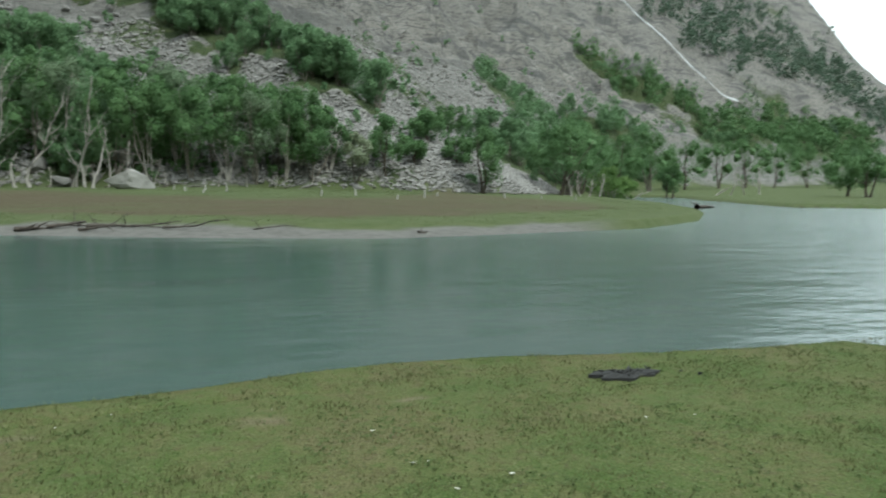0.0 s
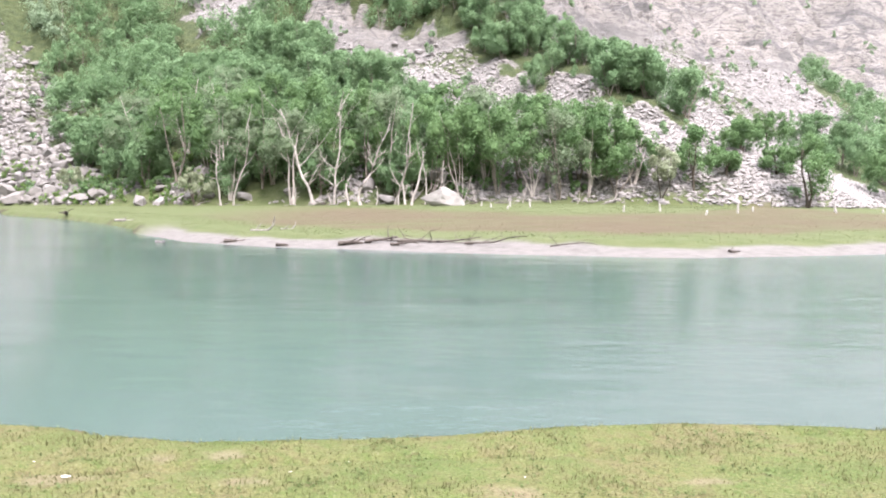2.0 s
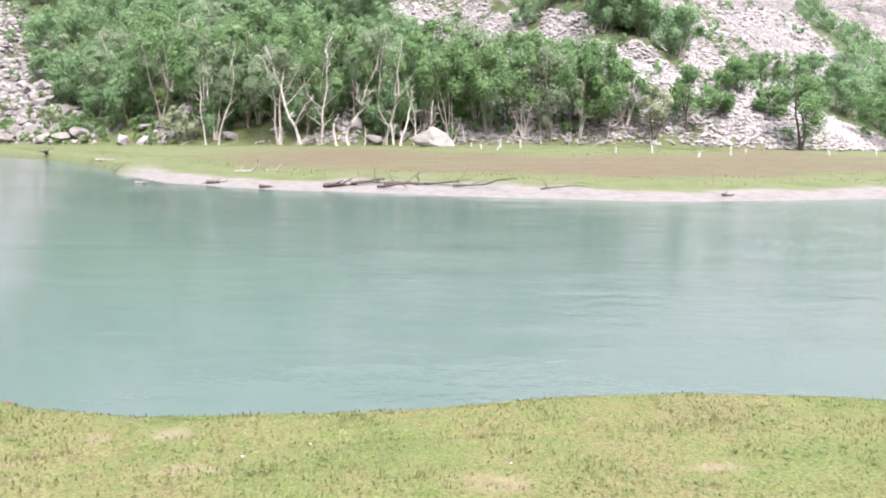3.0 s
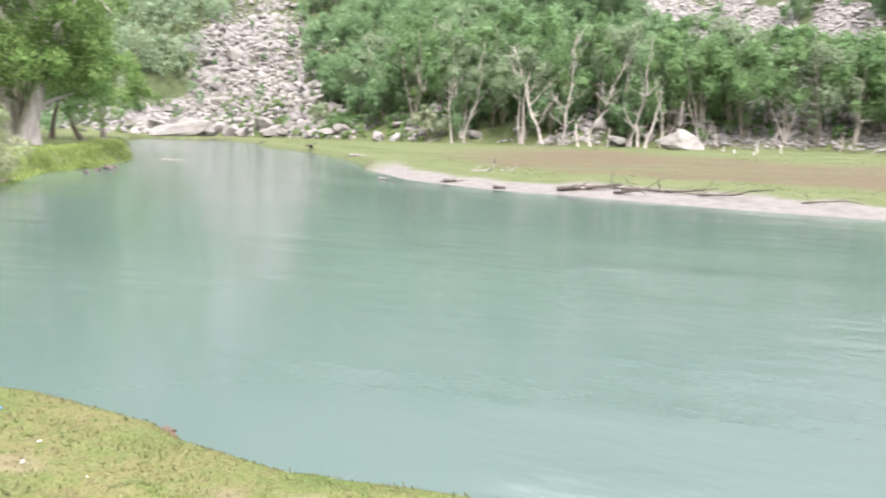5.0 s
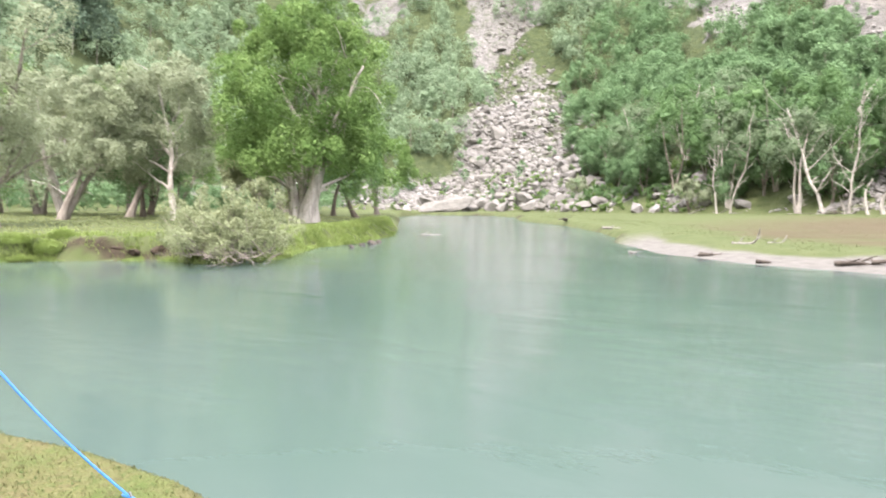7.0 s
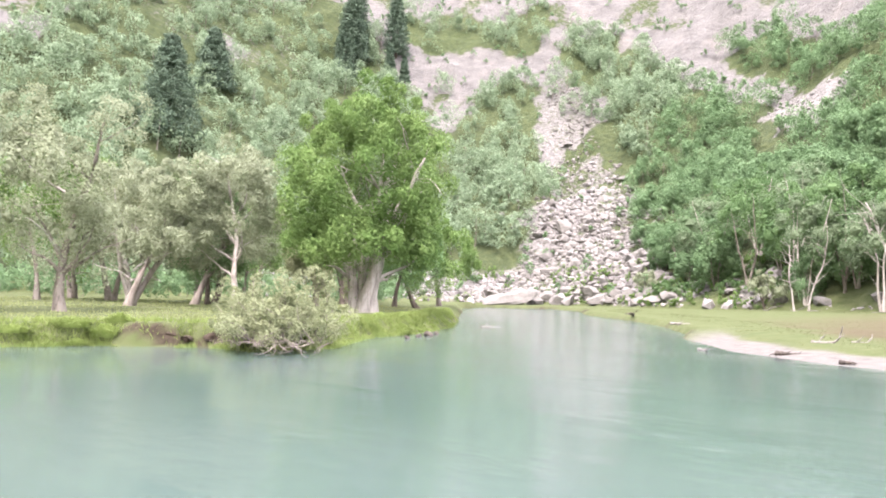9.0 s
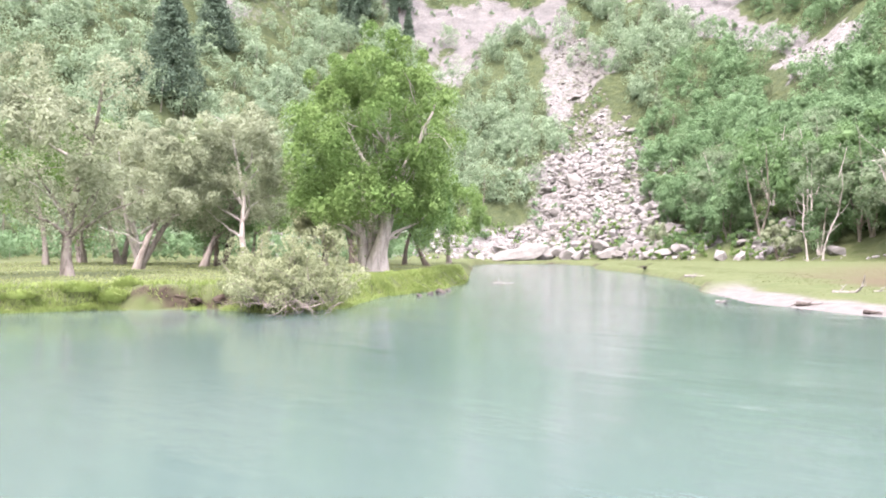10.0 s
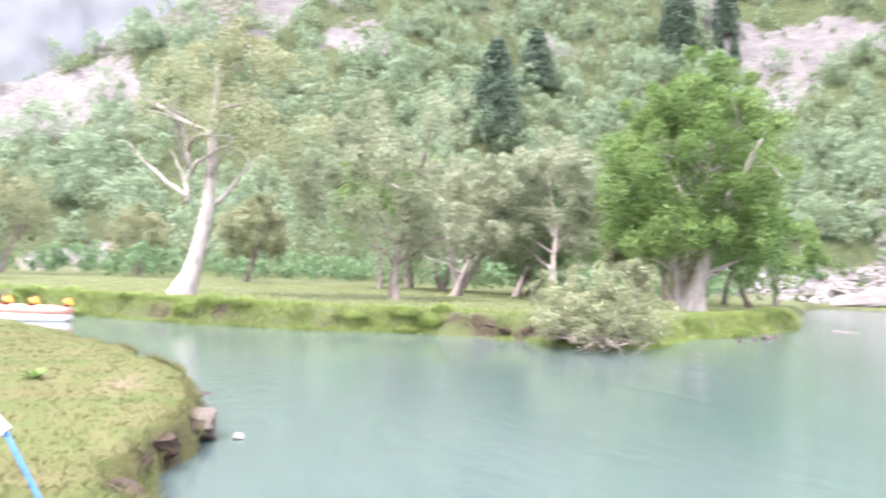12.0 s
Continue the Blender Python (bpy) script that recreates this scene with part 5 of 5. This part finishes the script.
turf = strewn(105000, -8, 8.5, 0.9, 4.9, lambda p, s, m: m["near"] & (s > 0.0) & (p[:, 1] > 1.4 - 0.2 * np.abs(p[:, 0])) & (rough(p, 0.35, 81, 3) > rng.uniform(-1.1, 0.5, len(p))))
blades("turf_grass", turf, rng.uniform(0.01, 0.03, len(turf)) * (1 + 0.5 * rough(turf, 0.25, 97, 2)), 0.0034, BLADE, "short cropped olive-green turf", 801)
turf = strewn(26000, -24, -6, -4, 4.1, lambda p, s, m: m["near"] & (s > 0.0))
blades("shore_grass", turf, rng.uniform(0.02, 0.06, len(turf)), 0.008, BLADE, "short grass on the near bank", 802)
turf = strewn(60000, -18, -5.5, 0.5, 4.6, lambda p, s, m: m["near"] & (s > -0.16) & (s < 0.12) & (rough(p, 0.9, 96, 3) > rng.uniform(-0.9, 0.4, len(p))))
blades("shore_lip_grass", turf, rng.uniform(0.04, 0.12, len(turf)), 0.007, BLADE, "grass hanging over the eroded near bank", 810, 1.2, 0.2)
cl = strewn(24000, -7, 8.5, 1.0, 4.8, lambda p, s, m: m["near"] & (s > 0.03) & (rough(p, 0.22, 88, 3) > rng.uniform(-0.1, 0.9, len(p))))
clv, clf = leaves(np.random.default_rng(809), np.column_stack([cl, land(cl)[0] + 0.01]), np.full(len(cl), 0.014), 0.01, 3, 0.75)
tagged(part("turf_herbs", mesh_of("turf_herbs", clv, clf, leaf_material("herb_leaf", (0.044, 0.0633, 0.0198), (0.055, 0.0743, 0.0264), (0.0688, 0.0853, 0.0358), 4.0))),
       "small round-leaved herbs among the turf", "herbs", kind="stuff")
lip = strewn(40000, -6, 9, 2.6, 5.4, lambda p, s, m: m["near"] & (s > -0.03) & (s < 0.1))
blades("bank_lip_grass", lip, rng.uniform(0.008, 0.022, len(lip)), 0.003, BLADE, "ragged grass along the lip of the near bank", 803, 0.8, 0.4)
tuft = strewn(260000, -48, -20, -10, 44, lambda p, s, m: m["left"] & (s > 0.15) & (s < 2.4) & (rough(p, 1.3, 82, 3) > rng.uniform(-0.9, 0.7, len(p))))
blades("bank_grass", tuft, rng.uniform(0.07, 0.25, len(tuft)), 0.016, BLADE_FRESH, "lush bright green grass hanging over the wooded bank", 804, 0.7)
BARE_BANK = ((-26.9, 14.1, 1.4), (-25.6, 15.6, 0.85), (-29.6, 9.0, 0.65), (-31.2, 5.4, 0.4), (-27.4, 24.6, 0.4), (-38.6, 41, 1.3), (-33, 3.2, 0.5), (-41, -4.4, 1.4))
tuft = strewn(1000000, -44, -20, -8, 44, lambda p, s, m: m["left"] & (s > -0.22) & (s < 1.0) & (rough(p, 0.9, 86, 3) > rng.uniform(-1.2, 0.5, len(p)))
              & np.all([np.hypot(p[:, 0] - x, p[:, 1] - y) > q * (0.8 + 0.3 * rough(p, 0.4, 87, 2)) for x, y, q in BARE_BANK], axis=0))
blades("bank_edge_grass", tuft, rng.uniform(0.06, 0.2, len(tuft)) * (1.0 + 0.7 * rough(tuft, 0.9, 95, 2)), 0.016, BLADE_FRESH, "long bright grass drooping over the bank edge", 808, 1.1)
tuft = strewn(90000, -72, -22, -12, 50, lambda p, s, m: m["left"] & (s > 2.0) & (rough(p, 2.5, 83, 3) > rng.uniform(-0.4, 0.9, len(p))))
blades("wood_grass", tuft, rng.uniform(0.04, 0.13, len(tuft)), 0.03, BLADE_WOOD, "pale green grass under the willows", 805)
reed = strewn(14000, -30, 34, 28, 62, lambda p, s, m: m["far"] & (s > 5) & (s < 27) & (rough(p, 3, 84, 3) > rng.uniform(-0.9, 0.6, len(p))))
blades("sedge", reed, rng.uniform(0.02, 0.05, len(reed)), 0.014, BLADE_SEDGE, "reddish brown sedge across the far meadow", 806)
reed = strewn(120000, -60, 50, 26, 90, lambda p, s, m: m["far"] & (s > 2.6) & ((s < 7) | (s > 24)) & (rough(p, 2, 85, 3) > rng.uniform(-0.5, 0.8, len(p))))
blades("meadow_grass", reed, rng.uniform(0.03, 0.08, len(reed)), 0.018, BLADE_MEADOW, "yellow-green grass on the far meadow", 807)

# ---- tussocks on the wooded bank ----
def tussock_mesh(seed):
    rng = np.random.default_rng(seed)
    pile = Pile()
    for _ in range(420):
        a, q = rng.uniform(0, 6.28), rng.uniform(0, 1) ** 0.6
        out = np.array([math.cos(a), math.sin(a), 0])
        foot = out * 0.34 * q + [0, 0, 0.1 * (1 - q * q) - 0.05]
        tall, side = rng.uniform(0.16, 0.34) * (1.15 - 0.5 * q), np.array([-math.sin(a), math.cos(a), 0]) * rng.uniform(0.008, 0.016)
        lean = out * tall * rng.uniform(0.3, 1.1) * (0.4 + q)
        mid, tip = foot + lean * 0.4 + [0, 0, tall * 0.75], foot + lean + [0, 0, tall * rng.uniform(0.55, 0.95)]
        pile.add([foot - side, foot + side, mid + side * 0.8, tip, mid - side * 0.8], [(0, 1, 2), (0, 2, 4), (4, 2, 3)])
    return pile.mesh("tussock", BLADE_TUFT)


clump = [tussock_mesh(860 + k) for k in range(4)]
rng = np.random.default_rng(865)
line = np.array(LEFT_EDGE[2:13], float)
for k in range(48):
    i = rng.integers(0, len(line) - 1)
    p = line[i] + (line[i + 1] - line[i]) * rng.uniform(0, 1)
    step = line[i + 1] - line[i]
    p = p + np.array([-step[1], step[0]]) / np.hypot(*step) * rng.uniform(0.15, 1.5)
    if any(np.hypot(p[0] - x, p[1] - y) < q + 0.25 for x, y, q in BARE_BANK):
        continue
    ob = new("tussock", clump[k % 4])
    ob.matrix_basis = Matrix.LocRotScale((p[0], p[1], max(ground_z(*p), 0.05) - 0.02), Euler((0, 0, rng.uniform(0, 6.28))), Vector((1, 1, rng.uniform(0.5, 0.9))) * rng.uniform(0.7, 1.7))
    tagged(ob, "rounded tussock of bright green grass on the bank", "grass", "tussocks along the bank")

# ---- bush at the point of the wooded bank ----
def bush():
    rng = np.random.default_rng(850)
    root = thing("sallow_bush", (-22.8, 16.7, 0.35), "pale grey-green sallow bush with bare twigs over the water", "bush")
    cs = []
    for k in range(56):
        a = rng.uniform(0, 6.28)
        stem = bent(rng, (rng.normal(0, 0.8), rng.normal(0, 0.8), 0), (math.cos(a) * 0.9, math.sin(a) * 0.9, rng.uniform(0.5, 1.7)), rng.uniform(1.1, 2.4), 6, 0.16)
        part("stem", tube_mesh("stem", [(stem, 0.028 * np.linspace(1, 0.2, 7))], BARK, 5, rng), root)
        cs += [stem[2], stem[3], stem[4], stem[5], stem[6]]
    cs = np.array(cs) + rng.normal(0, 0.14, (len(cs), 3))
    way = cs / (np.linalg.norm(cs, axis=1, keepdims=True) + 0.1)
    v, f = foliage(rng, cs, rng.uniform(0.14, 0.36, len(cs)), way, 0.048, 105, 1.0, 0.9, 0.3)
    part("crown", mesh_of("crown", v, f, LEAF_SALLOW), root)
    for k in range(64):
        a = rng.uniform(-2.4, 1.0)
        twig = bent(rng, (0.8 + rng.normal(0, 0.9), -0.6 + rng.normal(0, 0.6), 0.02), (math.cos(a), math.sin(a), rng.uniform(-0.2, 0.4)), rng.uniform(0.5, 1.3), 5, 0.25)
        twig[:, 2] = np.clip(twig[:, 2], -0.3, None)
        part("bare_twig", tube_mesh("bare_twig", [(twig, 0.018 * np.linspace(1, 0.3, 6))], BARK, 5, rng), root, "bare grey twig dipping to the water")


bush()

# ---- things on the near bank ----
ASH = plain_material("ash_and_charcoal", (0.0193, 0.0187, 0.0182), 0.95, 0.5, 30)
CHIP = plain_material("white_chip", (0.42, 0.4, 0.36), 0.7, 0.12, 60)
ROPE = plain_material("blue_rope", (0.0245, 0.14, 0.434), 0.5, 0.25, 90)
CANVAS = plain_material("white_webbing", (0.7, 0.7, 0.69), 0.75, 0.08, 60)
STEEL = plain_material("galvanised_peg", (0.1375, 0.1375, 0.1375), 0.4, 0.15, 60)
STEEL.node_tree.nodes["Principled BSDF"].inputs["Metallic"].default_value = 0.8
CLOD = stone_material("earth_clod", (0.0385, 0.0275, 0.0193), (0.1045, 0.0743, 0.055), 6)
# Earth darkened so that clods look like the shaded notches under the turf.
CLOD_SHADE = stone_material("shade_dark_earth", (0.0138, 0.0099, 0.0066), (0.0468, 0.0341, 0.0248), 6)
SANDY = stone_material("sandy_earth", (0.0528, 0.044, 0.0352), (0.0968, 0.0827, 0.0686), 5)
ORANGE = plain_material("orange_rubber", (0.56, 0.154, 0.014), 0.45, 0.08, 8)
PINK = plain_material("faded_red_rubber", (0.434, 0.21, 0.168), 0.5, 0.1, 8)
WHITE = plain_material("white_rubber", (0.7, 0.7, 0.68), 0.45, 0.05, 8)


def fire_patch():
    rng = np.random.default_rng(901)
    z = ground_z(3.68, 3.78)
    root = thing("fire_patch", (3.68, 3.78, z), "burnt patch of black ash and charred sticks in the turf", "ash")
    a = np.linspace(0, 6.283, 40, endpoint=False)
    rim = 1 + 0.18 * np.sin(3 * a + 1) + 0.1 * np.sin(7 * a) + rng.normal(0, 0.04, 40)
    ring = np.column_stack([0.29 * rim * np.cos(a), 0.13 * rim * np.sin(a), np.full(40, 0.012)])
    mid = ring * [0.6, 0.6, 1] + [0, 0, 0.012] + np.column_stack([0 * a, 0 * a, rng.uniform(0, 0.012, 40)])
    v = np.vstack([ring - [0, 0, 0.03], ring, mid, [[0, 0, 0.02]]])
    f = [(k, (k + 1) % 40, 40 + (k + 1) % 40, 40 + k) for k in range(40)] + [(40 + k, 40 + (k + 1) % 40, 80 + (k + 1) % 40, 80 + k) for k in range(40)]
    f += [(80 + k, 80 + (k + 1) % 40, 120) for k in range(40)]
    me = bpy.data.meshes.new("ash")
    me.from_pydata(v.tolist(), [], f)
    me.materials.append(ASH)
    part("ash", me, root)
    for k in range(22):
        x, y = rng.normal(0, 0.13), rng.normal(0, 0.055)
        b = rng.uniform(0, 3.1)
        way = np.array([math.cos(b), math.sin(b), rng.uniform(-0.1, 0.2)])
        pts = bent(rng, (x, y, 0.03), way, rng.uniform(0.03, 0.12), 3, 0.1)
        part("charred_stick", tube_mesh("charred_stick", [(pts, 0.008 * np.array([1, 1, 0.9, 0.7]))], ASH, 6, rng), root)


fire_patch()
random.seed(9)
for n, (x, y, w, mat, label) in enumerate([(4.28, 3.6, 0.03, ASH, "small dark stone on the turf"), (4.2, 3.75, 0.02, ASH, "small dark stone on the turf")]):
    ob = boulder((x, y), (w, w * 0.8, w * 0.7), 905 + n, label, mat, "stones on the turf", name="stone")
for n, (x, y, w, b) in enumerate([(1.37, 2.86, 0.02, 0.2), (3.2, 2.7, 0.025, 1.2), (1.95, 2.02, 0.03, 0.5), (1.6, 1.9, 0.028, 2.0), (1.48, 2.32, 0.02, 2.6), (1.56, 2.3, 0.018, 1.0), (3.55, 2.65, 0.015, 0.3), (-1.72, 3.22, 0.04, 0.4),
                                  (-2.85, 3.38, 0.018, 0.9), (-2.45, 3.42, 0.03, 2.2), (-2.6, 3.64, 0.02, 1.4), (-0.5, 3.38, 0.016, 0.6), (-0.2, 3.53, 0.016, 1.9), (-2.05, 3.44, 0.014, 0.1), (0.8, 3.42, 0.014, 1.1)]):
    rng = np.random.default_rng(910 + n)
    ob = new("wood_chip", rock_mesh("wood_chip", (w, w * 0.35, w * 0.16), 910 + n, CHIP, 2))
    ob.location, ob.rotation_euler = (x, y, ground_z(x, y) + 0.018), (0.1, 0.12, b)
    tagged(ob, "small white wood chip lying on the turf", "chip", "chips on the turf")

# ---- blue guy rope ----
PEG, KNOT = np.array((-3.23, 3.88, 0.46)), np.array((-3.64, 3.19, 1.46))


def guy_rope():
    root = thing("guy_rope", tuple(PEG), "blue guy rope pegged into the turf with white webbing above", "rope")
    t = np.linspace(0, 1, 24)[:, None]
    line = (KNOT - PEG) * t - [0, 0, 0.05] * np.sin(np.pi * t)
    part("rope", tube_mesh("rope", [(line, np.full(24, 0.007))], ROPE, 8), root)
    top = (KNOT - PEG) + (np.array((-4.35, 2.0, 2.5)) - KNOT) * np.linspace(0, 1, 10)[:, None]
    part("webbing", tube_mesh("webbing", [(top, np.full(10, 0.022))], CANVAS, 8), root, "white webbing strap")
    part("peg", tube_mesh("peg", [([(0.03, 0.04, -0.2), (0, 0, 0.0), (-0.005, -0.005, 0.03)], [0.006, 0.008, 0.009])], STEEL, 8), root, "steel tent peg")
    part("knot", tube_mesh("knot", [([(0.012, 0.014, -0.01), (-0.012, -0.01, 0.012), (-0.03, -0.035, 0.02)], [0.009, 0.011, 0.008])], ROPE, 8), root)


guy_rope()
pole = thing("tent_pole", (-4.35, 2.0, ground_z(-4.35, 2.0)), "white awning pole set in the turf", "pole")
part("shaft", tube_mesh("shaft", [([(0, 0, -0.2), (0, 0, 1.0), (0, 0, 2.0)], [0.025, 0.025, 0.025])], CANVAS, 10), pole)
part("cap", tube_mesh("cap", [([(0, 0, 1.98), (0, 0, 2.06)], [0.032, 0.028])], STEEL, 10), pole)

# ---- broken edge of the near bank ----
rng = np.random.default_rng(930)
for n, (x, y, w, h, mat, label) in enumerate([(-10.5, 4.05, 0.55, 0.2, SANDY, "slumped block of sandy earth below the bank"), (-8.3, 3.48, 0.5, 0.2, CLOD_SHADE, "earth clod at the eroded bank, coloured dark like a shaded notch"),
                                              (-7.4, 3.46, 0.45, 0.2, CLOD_SHADE, "earth clod at the eroded bank, coloured dark like a shaded notch"), (-9.1, 3.62, 0.4, 0.2, CLOD_SHADE, "earth clod at the eroded bank, coloured dark like a shaded notch"),
                                              (-12.6, 3.92, 0.7, 0.14, CLOD_SHADE, "earth clod at the eroded bank, coloured dark like a shaded notch"), (-9.8, 3.88, 0.32, 0.2, CLOD_SHADE, "earth clod at the eroded bank, coloured dark like a shaded notch"),
                                              (-6.5, 3.5, 0.3, 0.18, CLOD_SHADE, "earth clod at the eroded bank, coloured dark like a shaded notch")]):
    ob = new("earth_clod", rock_mesh("earth_clod", (w, w * 0.6, h), 931 + n, mat, 3, 1.2))
    ob.location, ob.rotation_euler = (x, y - (0 if n == 0 else 0.13), 0.12 if n == 0 else 0.2), (0.1, -0.1, 0.2 * n)
    tagged(ob, label, "earth", "clods along the near bank")
for n, (x, y, w) in enumerate([(-2.24, 4.14, 0.07), (-2.16, 4.1, 0.05)]):
    ob = new("earth_clod", rock_mesh("earth_clod", (w, w * 0.7, w * 0.6), 945 + n, CLOD, 3, 1.2))
    ob.location = (x, y, 0.4)
    tagged(ob, "small brown clod at the lip of the turf", "earth", "clods along the near bank")
# clods whose dark colour gives the shade of the undercut
for n, (x, y, w, z) in enumerate([(-27.1, 14.3, 0.42, 0.3), (-26.6, 14.8, 0.5, 0.42), (-26.1, 15.1, 0.36, 0.28), (-25.6, 15.7, 0.42, 0.38), (-25.1, 16.1, 0.3, 0.25), (-26.9, 14.6, 0.3, 0.55), (-29.9, 9.0, 0.4, 0.35)]):
    ob = new("earth_clod", rock_mesh("earth_clod", (w, w * 0.7, w * 0.5), 960 + n, CLOD_SHADE, 3, 1.2))
    ob.location, ob.rotation_euler = (x, y, z), (0.2, 0.1 * n, n)
    tagged(ob, "earth clod in the torn grassy bank, coloured dark like a shaded hollow", "earth", "clods in the wooded bank")
ob = boulder((-10.4, 4.5), (0.12, 0.09, 0.05), 950, "pale stone breaking the water surface", STONE_PALE, name="stone")
ob.location.z = 0.02


def plant():
    rng = np.random.default_rng(955)
    root = thing("dock_plant", (-12.6, 1.9, ground_z(-12.6, 1.9)), "low leafy green plant in the grass", "plant")
    for k in range(26):
        a = rng.uniform(0, 6.28)
        way = np.array([math.cos(a), math.sin(a), rng.uniform(0.3, 1.2)])
        way /= np.linalg.norm(way)
        side = np.cross(way, (0, 0, 1)) * 0.055
        l = rng.uniform(0.15, 0.32)
        v = [np.zeros(3), way * l * 0.5 + side, way * l * 0.5 - side, way * l * 0.5 + [0, 0, -0.012], way * l - [0, 0, 0.03]]
        me = bpy.data.meshes.new("leaf")
        me.from_pydata([tuple(q) for q in v], [], [(0, 1, 3), (0, 3, 2), (1, 4, 3), (3, 4, 2)])
        me.materials.append(LEAF_BRIGHT)
        part("leaf", me, root)


plant()


def raft():
    """A small inflatable raft drawn up at the edge of the bank."""
    root = thing("raft", (-32.6, -2.2, 0.04), "faded red and white inflatable raft with upright orange cushions", "raft")
    root.rotation_euler = (0, 0, radians(68))
    a = np.linspace(0, 2 * np.pi, 33)
    hull = np.column_stack([2.3 * np.sign(np.cos(a)) * np.abs(np.cos(a)) ** 0.7, 0.6 * np.sign(np.sin(a)) * np.abs(np.sin(a)) ** 0.7, 0 * a + 0.34])
    part("tube", tube_mesh("tube", [(hull, np.full(33, 0.16))], PINK, 10), root)
    low = hull * [0.98, 0.98, 1] - [0, 0, 0.24]
    part("keel_tube", tube_mesh("keel_tube", [(low, np.full(33, 0.17))], WHITE, 10), root, "white lower tube")
    for x in (-1.4, -0.1, 0.9, 2.2):
        pts = np.array([(x - 0.12, 0, 0.12), (x, 0, 0.42), (x + 0.12, 0, 0.66)])
        part("cushion", tube_mesh("cushion", [(pts, np.array([0.2, 0.24, 0.2]))], ORANGE, 10), root, "upright orange cushion")


raft()
